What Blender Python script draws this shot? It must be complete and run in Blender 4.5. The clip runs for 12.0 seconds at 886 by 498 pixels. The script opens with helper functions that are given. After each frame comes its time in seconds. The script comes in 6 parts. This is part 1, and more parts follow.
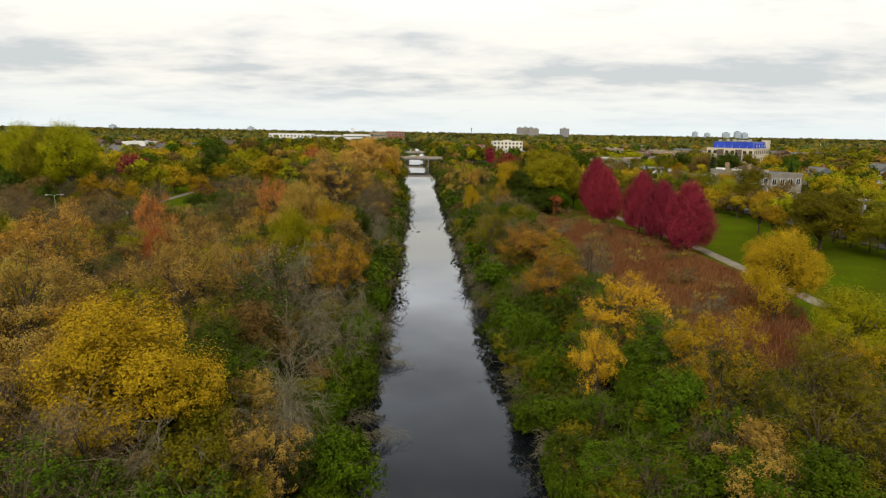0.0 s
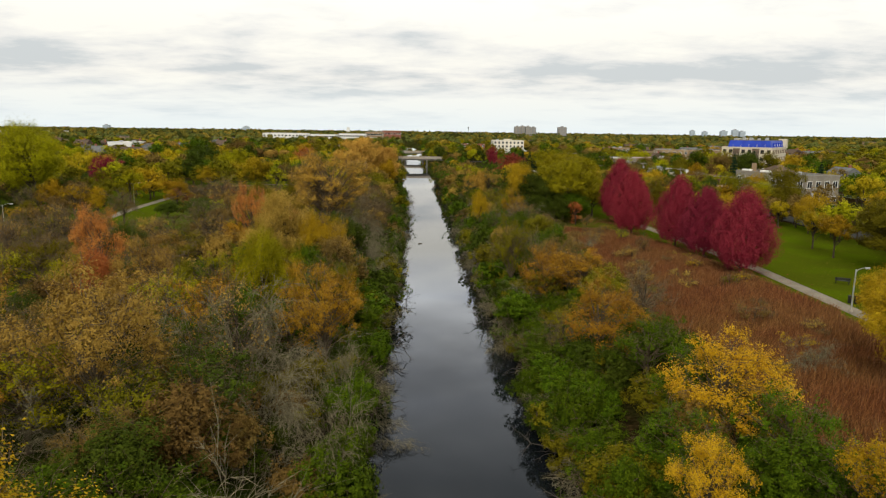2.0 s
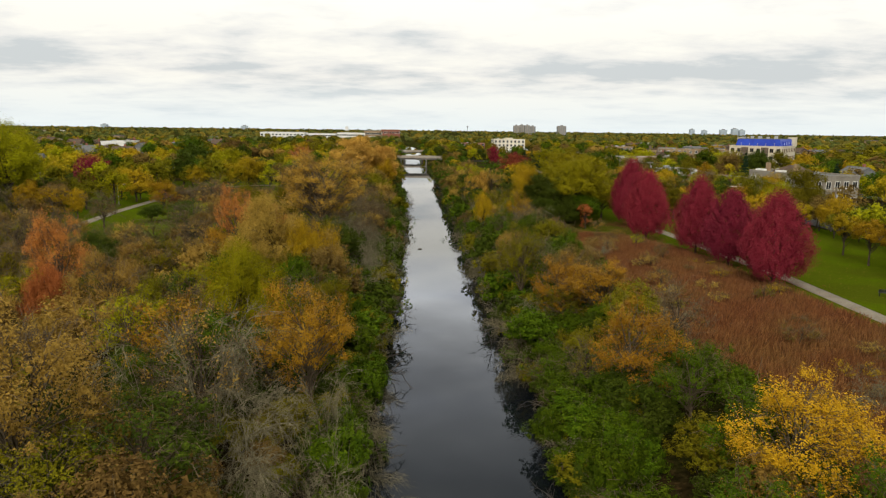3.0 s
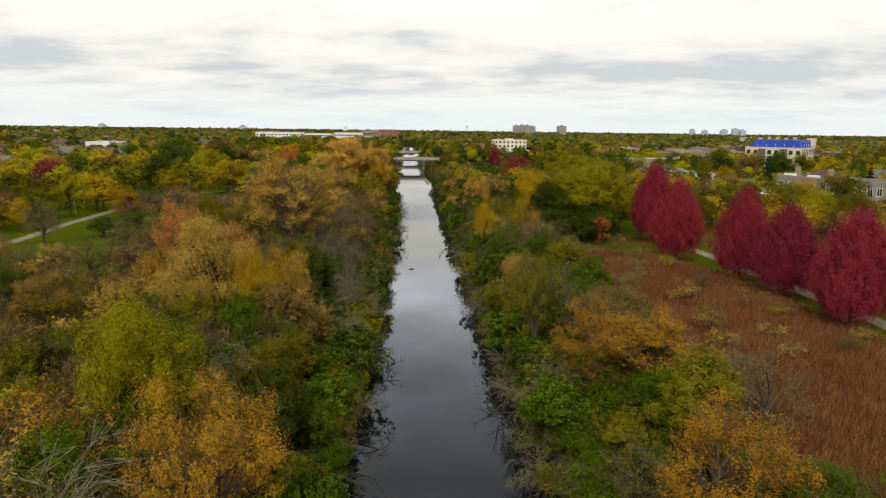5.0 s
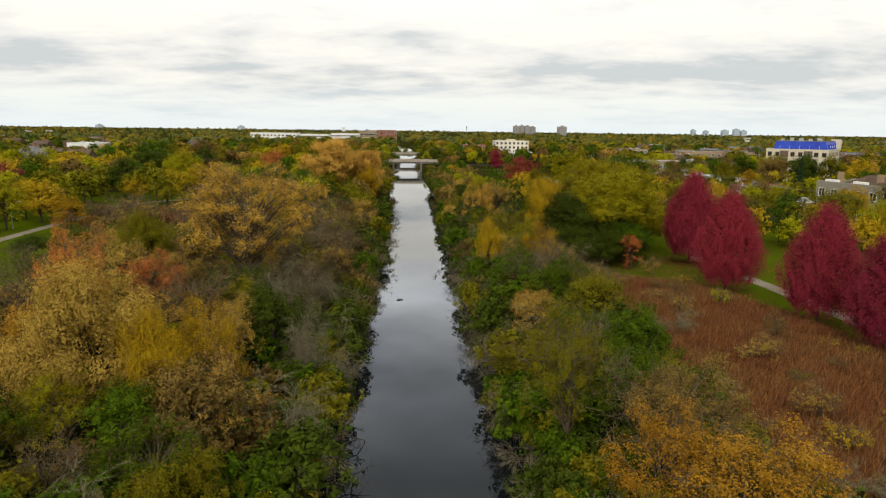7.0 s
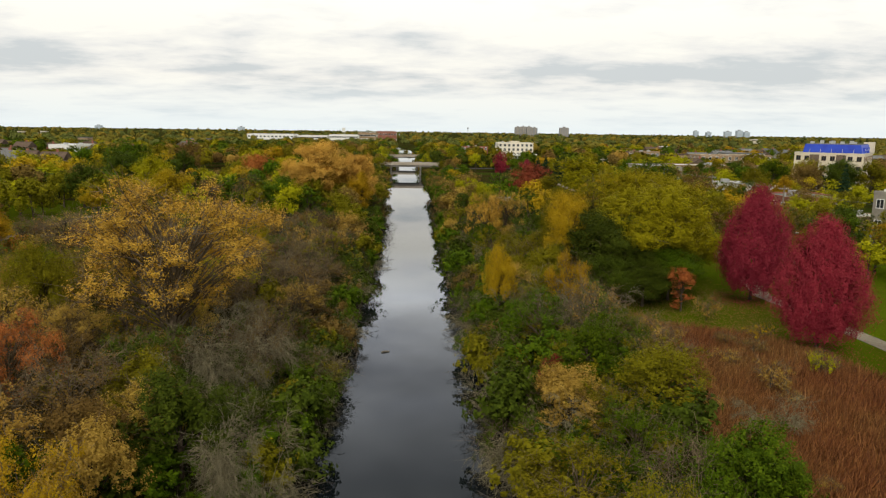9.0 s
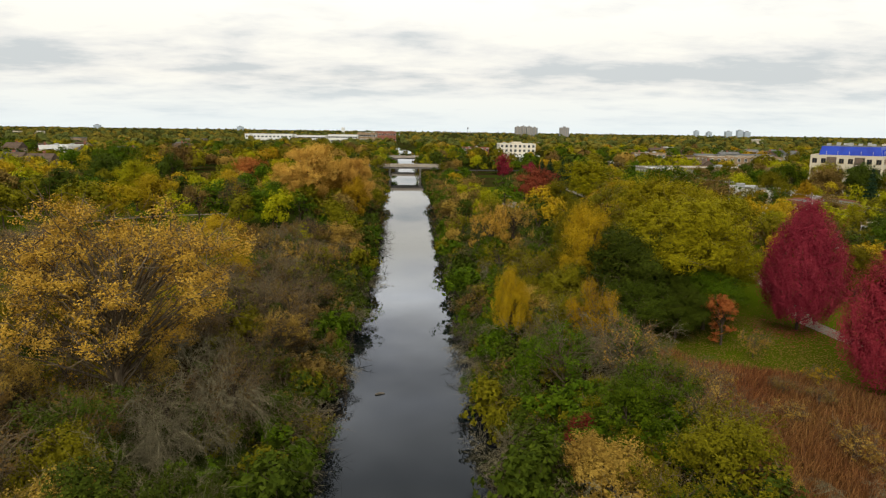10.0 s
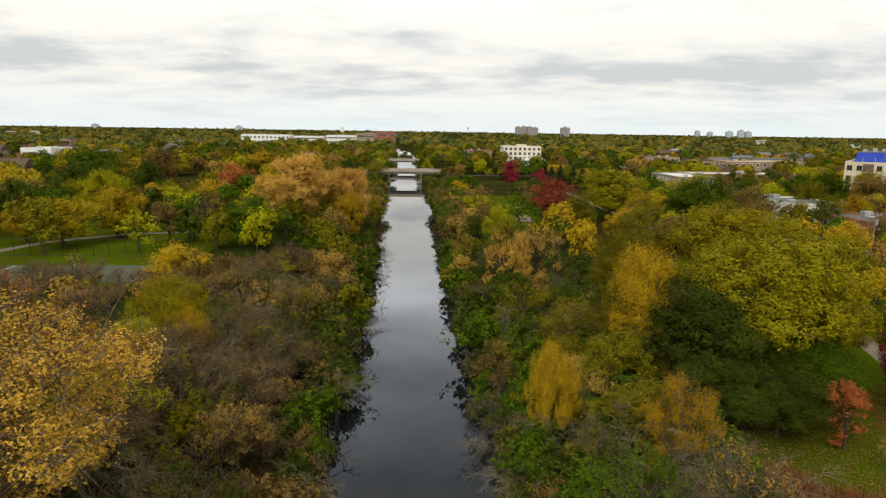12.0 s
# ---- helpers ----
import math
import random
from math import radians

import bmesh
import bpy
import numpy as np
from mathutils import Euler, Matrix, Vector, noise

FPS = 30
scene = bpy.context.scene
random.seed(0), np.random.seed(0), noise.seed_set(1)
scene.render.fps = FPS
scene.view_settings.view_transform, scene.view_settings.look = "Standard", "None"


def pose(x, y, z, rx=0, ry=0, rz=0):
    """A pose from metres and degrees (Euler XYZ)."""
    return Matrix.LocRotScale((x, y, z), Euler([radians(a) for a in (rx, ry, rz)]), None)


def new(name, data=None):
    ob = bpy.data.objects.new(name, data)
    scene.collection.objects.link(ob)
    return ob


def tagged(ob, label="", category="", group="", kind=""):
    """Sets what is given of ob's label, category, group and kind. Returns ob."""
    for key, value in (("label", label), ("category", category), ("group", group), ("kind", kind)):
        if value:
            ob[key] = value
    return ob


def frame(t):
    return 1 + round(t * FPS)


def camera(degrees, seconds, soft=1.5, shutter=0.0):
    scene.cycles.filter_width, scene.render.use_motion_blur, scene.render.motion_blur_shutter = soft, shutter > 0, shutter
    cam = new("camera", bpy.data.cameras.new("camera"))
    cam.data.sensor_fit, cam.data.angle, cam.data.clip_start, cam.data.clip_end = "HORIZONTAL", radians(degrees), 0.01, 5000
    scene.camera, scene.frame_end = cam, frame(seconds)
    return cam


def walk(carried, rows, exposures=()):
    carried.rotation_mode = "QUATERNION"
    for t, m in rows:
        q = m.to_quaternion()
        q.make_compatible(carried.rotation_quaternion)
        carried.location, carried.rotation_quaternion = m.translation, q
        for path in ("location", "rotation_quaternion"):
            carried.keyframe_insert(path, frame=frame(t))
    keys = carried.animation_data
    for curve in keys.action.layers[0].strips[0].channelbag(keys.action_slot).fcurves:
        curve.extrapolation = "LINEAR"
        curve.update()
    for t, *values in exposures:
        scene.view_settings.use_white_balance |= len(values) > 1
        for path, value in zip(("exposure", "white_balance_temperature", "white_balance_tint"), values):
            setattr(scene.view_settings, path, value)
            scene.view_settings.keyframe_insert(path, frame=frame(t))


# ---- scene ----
cam = camera(68.2, 12.0, soft=1.2)
METRES, EYE, TILT, LEAN, TURN = 114.4, 20.0, -10.3, -0.9, -2.0
ROWS = [
    (0.0, 0.0, 0.0, 0.0, -0.0, 0.0, -0.0),
    (0.5, -0.0026, 0.0399, 0.0066, -0.14, -0.01, 0.06),
    (1.0, -0.0068, 0.0786, 0.014, -0.23, -0.04, 0.1),
    (1.5, -0.0113, 0.1173, 0.0212, -0.26, -0.06, 0.17),
    (2.0, -0.0151, 0.1551, 0.0274, -0.29, -0.08, 0.21),
    (2.5, -0.0175, 0.192, 0.033, -0.35, -0.13, 0.27),
    (3.0, -0.0187, 0.2287, 0.0387, -0.37, -0.16, 0.28),
    (5.0, -0.0116, 0.3821, 0.068, -0.42, -0.17, 0.27),
    (5.5, -0.0088, 0.4241, 0.0755, -0.41, -0.14, 0.28),
    (6.0, -0.0067, 0.4673, 0.0832, -0.44, -0.15, 0.31),
    (6.5, -0.0053, 0.5111, 0.0906, -0.45, -0.13, 0.3),
    (7.0, -0.0043, 0.5559, 0.0988, -0.45, -0.12, 0.28),
    (9.0, -0.0, 0.7345, 0.1332, -0.36, -0.04, 0.22),
    (9.5, -0.0012, 0.7776, 0.1431, -0.38, -0.06, 0.23),
    (10.0, -0.0028, 0.821, 0.1541, -0.39, -0.07, 0.2),
    (10.5, -0.0044, 0.8617, 0.1651, -0.37, -0.07, 0.21),
    (11.0, -0.0066, 0.9018, 0.1754, -0.39, -0.08, 0.15),
    (11.5, -0.0091, 0.9405, 0.1856, -0.43, -0.1, 0.16),
    (12.0, -0.0122, 0.9783, 0.1961, -0.44, -0.11, 0.14),
]
walk(cam, [(t, pose(0, 0, EYE, TILT, LEAN, TURN) @ pose(METRES * x, METRES * y, METRES * z, 90 + pitch, roll, yaw)) for t, x, y, z, yaw, pitch, roll in ROWS])

# ---- world, sun ----
world = bpy.data.worlds.new("overcast_sky")
scene.world = world
world.use_nodes = True
wn, wl = world.node_tree.nodes, world.node_tree.links
wn.clear()


def wnode(kind, **kw):
    n = wn.new(kind)
    for k, v in kw.items():
        n.inputs[k].default_value = v
    return n


def wmath(op, a, b=None, c=None):
    n = wn.new("ShaderNodeMath")
    n.operation = op
    for i, v in enumerate((a, b, c)):
        if v is None:
            continue
        if isinstance(v, (int, float)):
            n.inputs[i].default_value = v
        else:
            wl.new(v, n.inputs[i])
    return n.outputs[0]


SUN_EL, SUN_AZ = 38.0, 200.0
sky = wn.new("ShaderNodeTexSky")
sky.sky_type = "NISHITA"
sky.sun_disc = False
sky.sun_elevation, sky.sun_rotation = radians(SUN_EL), radians(SUN_AZ)
sky.air_density, sky.dust_density = 1.0, 2.0
tc = wn.new("ShaderNodeTexCoord")
sep = wn.new("ShaderNodeSeparateXYZ")
wl.new(tc.outputs["Generated"], sep.inputs[0])
zc = wmath("MAXIMUM", sep.outputs[2], 0.0)
zz = wmath("ADD", zc, 0.13)
comb = wn.new("ShaderNodeCombineXYZ")
wl.new(wmath("MULTIPLY", wmath("DIVIDE", sep.outputs[0], zz), 0.8), comb.inputs[0])
wl.new(wmath("DIVIDE", sep.outputs[1], zz), comb.inputs[1])
comb.inputs[2].default_value = 8.4
n1 = wnode("ShaderNodeTexNoise", Scale=1.9, Detail=11.0, Roughness=0.6, Distortion=0.15)
n2 = wnode("ShaderNodeTexNoise", Scale=0.8, Detail=4.0, Roughness=0.5, Distortion=0.0)
wl.new(comb.outputs[0], n1.inputs["Vector"])
wl.new(comb.outputs[0], n2.inputs["Vector"])
cl = wmath("ADD", wmath("MULTIPLY", n1.outputs[0], 0.5), wmath("MULTIPLY", n2.outputs[0], 0.5))
low_deck = wmath("MAXIMUM", wmath("SUBTRACT", 1.0, wmath("DIVIDE", wmath("ABSOLUTE", wmath("SUBTRACT", zc, 0.082)), 0.06)), 0.0)
cl = wmath("SUBTRACT", cl, wmath("MULTIPLY", low_deck, 0.08))
high = wmath("MINIMUM", wmath("MAXIMUM", wmath("DIVIDE", wmath("SUBTRACT", zc, 0.10), 0.06), 0.0), 1.0)
cl = wmath("ADD", cl, wmath("MULTIPLY", high, 0.014))
ramp = wn.new("ShaderNodeValToRGB")
wl.new(cl, ramp.inputs[0])
e = ramp.color_ramp.elements
e[0].position, e[0].color = 0.37, (0.665, 0.70, 0.705, 1)
e[1].position, e[1].color = 0.535, (1.045, 1.02, 0.93, 1)
mid = ramp.color_ramp.elements.new(0.45)
mid.color = (0.90, 0.89, 0.85, 1)
# thin bright cloud above the low deck, heavier cloud overhead
gr = wn.new("ShaderNodeValToRGB")
wl.new(zc, gr.inputs[0])
ge = gr.color_ramp.elements
ge[0].position, ge[0].color = 0.0, (0.98, 0.98, 0.98, 1)
ge[1].position, ge[1].color = 1.0, (1.25, 1.19, 1.0, 1)
for p_, v_ in ((0.06, 1.0), (0.13, 1.03), (0.18, 1.12), (0.25, 1.7), (0.36, 0.95), (0.5, 0.48), (0.72, 1.2)):
    q_ = ge.new(p_)
    q_.color = (v_, v_ * 1.05, v_ * 1.18, 1) if 0.2 < p_ < 0.6 else (v_, v_ * 0.955, v_ * 0.8, 1) if p_ > 0.6 else (v_, v_, v_, 1)
grad = gr.outputs[0]
# broken cloud overhead, thin and thick by turns
n3 = wnode("ShaderNodeTexNoise", Scale=1.5, Detail=6.0, Roughness=0.55, Distortion=0.2)
wl.new(comb.outputs[0], n3.inputs["Vector"])
over = wmath("MINIMUM", wmath("MAXIMUM", wmath("DIVIDE", wmath("SUBTRACT", zc, 0.2), 0.12), 0.0), 1.0)
broken = wmath("ADD", 1.0, wmath("MULTIPLY", over, wmath("MULTIPLY", wmath("SUBTRACT", n3.outputs[0], 0.5), 2.6)))
mul0 = wn.new("ShaderNodeVectorMath")
mul0.operation = "MULTIPLY"
wl.new(grad, mul0.inputs[0])
wl.new(broken, mul0.inputs[1])
mul = wn.new("ShaderNodeVectorMath")
mul.operation = "MULTIPLY"
wl.new(ramp.outputs[0], mul.inputs[0])
wl.new(mul0.outputs[0], mul.inputs[1])
# thin clear air low at the rim
rim = wn.new("ShaderNodeMapRange")
wl.new(zc, rim.inputs[0])
rim.inputs[1].default_value, rim.inputs[2].default_value = 0.0, 0.07
rim.inputs[3].default_value, rim.inputs[4].default_value = 0.8, 0.0
mixr = wn.new("ShaderNodeMix")
mixr.data_type = "RGBA"
wl.new(rim.outputs[0], mixr.inputs[0])
wl.new(mul.outputs[0], mixr.inputs[6])
mixr.inputs[7].default_value = (0.87, 0.96, 0.985, 1)
bg1 = wn.new("ShaderNodeBackground")
wl.new(mixr.outputs[2], bg1.inputs[0])
bg1.inputs[1].default_value = 1.0
bg2 = wn.new("ShaderNodeBackground")
wl.new(sky.outputs[0], bg2.inputs[0])
bg2.inputs[1].default_value = 0.05
mixs = wn.new("ShaderNodeMixShader")
mixs.inputs[0].default_value = 0.06
wl.new(bg1.outputs[0], mixs.inputs[1])
wl.new(bg2.outputs[0], mixs.inputs[2])
wout = wn.new("ShaderNodeOutputWorld")
wl.new(mixs.outputs[0], wout.inputs[0])

sun_data = bpy.data.lights.new("sun", "SUN")
sun_data.energy, sun_data.angle, sun_data.color = 1.8, radians(25), (1.0, 0.94, 0.82)
sun = new("sun", sun_data)
sun.rotation_euler = Euler((radians(90 - SUN_EL), 0, radians(180 - SUN_AZ)))


# ---- materials ----
class Nodes:
    """A small builder for node materials."""

    def __init__(self, name):
        self.mat = bpy.data.materials.new(name)
        self.mat.use_nodes = True
        self.t = self.mat.node_tree
        self.bsdf = self.t.nodes["Principled BSDF"]
        self.out = self.t.nodes["Material Output"]

    def add(self, kind, **kw):
        n = self.t.nodes.new(kind)
        for k, v in kw.items():
            n.inputs[k].default_value = v
        return n

    def link(self, a, b):
        self.t.links.new(a, b)

    def noise(self, scale, detail=4.0, coord="Object", rough=0.55, stretch=None):
        c = self.add("ShaderNodeTexCoord")
        n = self.add("ShaderNodeTexNoise", Scale=scale, Detail=detail, Roughness=rough)
        if stretch:
            m = self.add("ShaderNodeMapping")
            m.inputs["Scale"].default_value = stretch
            self.link(c.outputs[coord], m.inputs[0])
            self.link(m.outputs[0], n.inputs["Vector"])
        else:
            self.link(c.outputs[coord], n.inputs["Vector"])
        return n.outputs[0]

    def ramp(self, fac, *stops):
        r = self.add("ShaderNodeValToRGB")
        el = r.color_ramp.elements
        while len(el) < len(stops):
            el.new(0.5)
        for x, (p, c) in zip(el, stops):
            x.position, x.color = p, (*c, 1)
        self.link(fac, r.inputs[0])
        return r.outputs[0]

    def mix(self, fac, a, b, mode="MIX"):
        m = self.add("ShaderNodeMix")
        m.data_type, m.blend_type = "RGBA", mode
        for i, v in ((0, fac), (6, a), (7, b)):
            if isinstance(v, (int, float)):
                m.inputs[i].default_value = v
            elif isinstance(v, tuple):
                m.inputs[i].default_value = (*v, 1)
            else:
                self.link(v, m.inputs[i])
        return m.outputs[2]

    def bump(self, height, strength=0.3, distance=0.02):
        b = self.add("ShaderNodeBump", Strength=strength, Distance=distance)
        self.link(height, b.inputs["Height"])
        self.link(b.outputs[0], self.bsdf.inputs["Normal"])

    def done(self, color, rough=0.8, metal=0.0, spec=0.3):
        if isinstance(color, tuple):
            self.bsdf.inputs["Base Color"].default_value = (*color, 1)
        else:
            self.link(color, self.bsdf.inputs["Base Color"])
        self.bsdf.inputs["Roughness"].default_value = rough
        self.bsdf.inputs["Metallic"].default_value = metal
        self.bsdf.inputs["Specular IOR Level"].default_value = 0.0 if rough > 0.85 else spec
        return self.mat


def leaf_mat(name, dark, mid_c, light, hue=0.008):
    """Leaves: each one its own shade, each tree a little off its neighbours, patches of older leaves."""
    m = Nodes(name)
    isl = m.add("ShaderNodeNewGeometry").outputs["Random Per Island"]
    col = m.ramp(isl, (0.0, tuple(d * 0.7 + k * 0.22 for d, k in zip(dark, mid_c))), (0.5, mid_c), (1.0, tuple(k * 0.45 + w * 0.6 for k, w in zip(mid_c, light))))
    speck = m.noise(1.1, 3.0)
    col = m.mix(m.ramp(speck, (0.45, (0, 0, 0)), (0.66, (0.42, 0.42, 0.42))), col, light)
    patch = m.noise(0.35, 3.0)
    col = m.mix(m.ramp(patch, (0.38, (0, 0, 0)), (0.66, (1, 1, 1))), col, m.mix(0.45, col, dark))
    rnd = m.add("ShaderNodeObjectInfo").outputs["Random"]
    hsv = m.add("ShaderNodeHueSaturation")
    mr = m.add("ShaderNodeMapRange")
    m.link(rnd, mr.inputs[0])
    mr.inputs[3].default_value, mr.inputs[4].default_value = 0.5 - hue, 0.5 + hue
    mv = m.add("ShaderNodeMapRange")
    m.link(rnd, mv.inputs[0])
    mv.inputs[3].default_value, mv.inputs[4].default_value = 0.82, 1.18
    m.link(mr.outputs[0], hsv.inputs["Hue"])
    m.link(mv.outputs[0], hsv.inputs["Value"])
    m.link(col, hsv.inputs["Color"])
    m.done(hsv.outputs[0], 0.75, 0, 0.04)
    tr = m.add("ShaderNodeBsdfTranslucent")
    m.link(hsv.outputs[0], tr.inputs[0])
    mx = m.add("ShaderNodeMixShader")
    mx.inputs[0].default_value = 0.12
    m.link(m.bsdf.outputs[0], mx.inputs[1])
    m.link(tr.outputs[0], mx.inputs[2])
    m.link(mx.outputs[0], m.out.inputs[0])
    return m.mat


LEAF = {
    "gold": leaf_mat("gold_leaves", (0.235, 0.138, 0.006), (0.365, 0.225, 0.008), (0.48, 0.32, 0.014)),
    "yellow": leaf_mat("yellow_leaves", (0.24, 0.165, 0.005), (0.37, 0.265, 0.007), (0.47, 0.36, 0.016)),
    "lime": leaf_mat("yellow_green_leaves", (0.15, 0.15, 0.003), (0.265, 0.25, 0.004), (0.41, 0.36, 0.009)),
    "russet": leaf_mat("russet_gold_leaves", (0.22, 0.108, 0.008), (0.36, 0.188, 0.012), (0.50, 0.29, 0.03)),
    "apricot": leaf_mat("apricot_leaves", (0.42, 0.24, 0.04), (0.58, 0.34, 0.058), (0.70, 0.45, 0.10)),
    "moss": leaf_mat("mossy_yellow_green_leaves", (0.115, 0.098, 0.003), (0.212, 0.174, 0.004), (0.335, 0.275, 0.009)),
    "olive": leaf_mat("olive_leaves", (0.088, 0.078, 0.004), (0.142, 0.124, 0.005), (0.21, 0.18, 0.008)),
    "green": leaf_mat("green_leaves", (0.027, 0.050, 0.002), (0.054, 0.094, 0.003), (0.12, 0.165, 0.006)),
    "dark": leaf_mat("dark_green_leaves", (0.026, 0.039, 0.004), (0.046, 0.066, 0.005), (0.084, 0.108, 0.009)),
    "orange": leaf_mat("orange_leaves", (0.36, 0.18, 0.006), (0.52, 0.29, 0.011), (0.66, 0.42, 0.025)),
    "red": leaf_mat("red_orange_leaves", (0.28, 0.085, 0.02), (0.42, 0.145, 0.035), (0.54, 0.22, 0.055)),
    "crimson": leaf_mat("crimson_leaves", (0.175, 0.013, 0.026), (0.225, 0.020, 0.037), (0.32, 0.048, 0.066), 0.004),
    "wine": leaf_mat("wine_red_leaves", (0.12, 0.018, 0.012), (0.19, 0.034, 0.02), (0.27, 0.06, 0.032)),
    "amber": leaf_mat("amber_leaves", (0.29, 0.16, 0.018), (0.45, 0.258, 0.032), (0.61, 0.385, 0.075)),
    "tan": leaf_mat("tan_leaves", (0.22, 0.132, 0.022), (0.335, 0.212, 0.038), (0.45, 0.30, 0.064)),
    "brown": leaf_mat("brown_leaves", (0.10, 0.060, 0.015), (0.165, 0.102, 0.026), (0.24, 0.158, 0.042)),
    # far woods: distance haze put into the leaf colour, paler and less saturated
    "haze_olive": leaf_mat("hazed_olive_foliage", (0.135, 0.115, 0.018), (0.170, 0.145, 0.022), (0.21, 0.18, 0.03)),
    "haze_green": leaf_mat("hazed_green_foliage", (0.085, 0.098, 0.022), (0.110, 0.125, 0.028), (0.14, 0.155, 0.035)),
    "haze_gold": leaf_mat("hazed_gold_foliage", (0.21, 0.15, 0.02), (0.26, 0.185, 0.026), (0.31, 0.23, 0.036)),
    "pine": leaf_mat("pine_needles", (0.008, 0.020, 0.008), (0.018, 0.038, 0.015), (0.035, 0.062, 0.022)),
}


def bark_mat(name, a, b):
    m = Nodes(name)
    n = m.noise(3.0, 6.0, stretch=(4, 4, 0.6))
    m.bump(n, 0.6, 0.03)
    return m.done(m.ramp(n, (0.3, a), (0.7, b)), 0.9)


BARK = bark_mat("brown_bark", (0.035, 0.026, 0.018), (0.11, 0.085, 0.06))
TWIG = bark_mat("grey_twigs", (0.07, 0.052, 0.031), (0.20, 0.152, 0.095))
LIMB = bark_mat("tan_limb_bark", (0.06, 0.045, 0.028), (0.17, 0.13, 0.085))
PALE = bark_mat("pale_dead_wood", (0.10, 0.086, 0.052), (0.26, 0.228, 0.145))

g = Nodes("leaf_litter_ground")
big = g.noise(0.05, 5.0)
fine = g.noise(2.5, 8.0)
litter = g.ramp(fine, (0.3, (0.013, 0.010, 0.004)), (0.55, (0.032, 0.022, 0.009)), (0.75, (0.075, 0.046, 0.017)))
grassy = g.ramp(fine, (0.3, (0.014, 0.024, 0.004)), (0.7, (0.045, 0.06, 0.009)))
GROUND = g.done(g.mix(g.ramp(big, (0.42, (0, 0, 0)), (0.58, (1, 1, 1))), litter, grassy), 0.95)
g.bump(fine, 0.6, 0.08)

g = Nodes("mown_grass")
fine, big = g.noise(6.0, 8.0), g.noise(0.12, 4.0)
ga = g.ramp(fine, (0.3, (0.036, 0.062, 0.002)), (0.7, (0.090, 0.132, 0.004)))
gb = g.ramp(fine, (0.3, (0.034, 0.05, 0.003)), (0.7, (0.078, 0.094, 0.006)))
LAWN = g.done(g.mix(g.ramp(big, (0.36, (0, 0, 0)), (0.58, (1, 1, 1))), ga, gb), 0.95)
g.bump(fine, 0.5, 0.03)

g = Nodes("prairie_soil")
fine, big = g.noise(1.6, 8.0), g.noise(0.09, 4.0)
pa = g.ramp(fine, (0.3, (0.055, 0.022, 0.009)), (0.7, (0.14, 0.058, 0.02)))
pb = g.ramp(fine, (0.3, (0.055, 0.028, 0.01)), (0.7, (0.145, 0.075, 0.026)))
PRAIRIE = g.done(g.mix(g.ramp(big, (0.4, (0, 0, 0)), (0.65, (1, 1, 1))), pa, pb), 0.95)
g.bump(fine, 0.6, 0.06)

g = Nodes("dry_grass_blades")
isl = g.add("ShaderNodeNewGeometry").outputs["Random Per Island"]
big = g.noise(0.09, 4.0)
pa = g.ramp(isl, (0.0, (0.085, 0.026, 0.009)), (0.6, (0.185, 0.062, 0.017)), (1.0, (0.30, 0.125, 0.038)))
pb = g.ramp(isl, (0.0, (0.10, 0.040, 0.011)), (0.6, (0.20, 0.088, 0.023)), (1.0, (0.33, 0.175, 0.05)))
DRYGRASS = g.done(g.mix(g.ramp(big, (0.4, (0, 0, 0)), (0.65, (1, 1, 1))), pa, pb), 0.8)

g = Nodes("river_water")
w1, w2 = g.noise(0.7, 3.0, stretch=(1, 0.6, 1)), g.noise(5.0, 3.0)
wsum = g.mix(0.25, w1, w2)
g.bump(wsum, 0.014, 0.03)
WATER = g.done((0.006, 0.008, 0.011), 0.02, 0, 0.5)
g.bsdf.inputs["IOR"].default_value = 1.46
g.bsdf.inputs["Specular Tint"].default_value = (0.88, 0.95, 1.0, 1)


def plain_mat(name, a, b, scale=2.0, rough=0.8, bump=0.15, metal=0.0):
    m = Nodes(name)
    n, n2 = m.noise(scale, 6.0), m.noise(scale * 0.15, 3.0)
    f = m.mix(0.5, n, n2)
    m.bump(n, bump, 0.01)
    return m.done(m.ramp(f, (0.35, a), (0.65, b)), rough, metal)


CONCRETE = plain_mat("weathered_concrete", (0.28, 0.235, 0.185), (0.42, 0.37, 0.305))
PIERC = plain_mat("stained_pier_concrete", (0.10, 0.092, 0.08), (0.22, 0.2, 0.175))
ASPHALT = plain_mat("asphalt", (0.04, 0.04, 0.042), (0.075, 0.074, 0.072), 4.0, 0.95)
PATHM = plain_mat("pale_path_paving", (0.16, 0.14, 0.115), (0.27, 0.24, 0.20), 3.0, 0.95)
WHITE = plain_mat("white_paint", (0.70, 0.69, 0.65), (0.80, 0.79, 0.76))
CREAM = plain_mat("cream_brick", (0.54, 0.47, 0.34), (0.66, 0.59, 0.45))
BLUE = plain_mat("blue_sheeting", (0.010, 0.035, 0.36), (0.02, 0.07, 0.52), 0.6, 0.5)
TANB = plain_mat("tan_brick", (0.25, 0.165, 0.095), (0.35, 0.25, 0.15))
GREYSTONE = plain_mat("grey_stone", (0.21, 0.185, 0.15), (0.31, 0.28, 0.23))
REDB = plain_mat("red_brick", (0.20, 0.075, 0.05), (0.32, 0.13, 0.085))
ROOFG = plain_mat("grey_roofing", (0.10, 0.10, 0.105), (0.20, 0.20, 0.20), 2.0, 0.95)
ROOFW = plain_mat("pale_roofing", (0.50, 0.50, 0.50), (0.66, 0.66, 0.65))
ROOFB = plain_mat("brown_shingles", (0.07, 0.05, 0.04), (0.15, 0.11, 0.085), 2.0, 0.95)
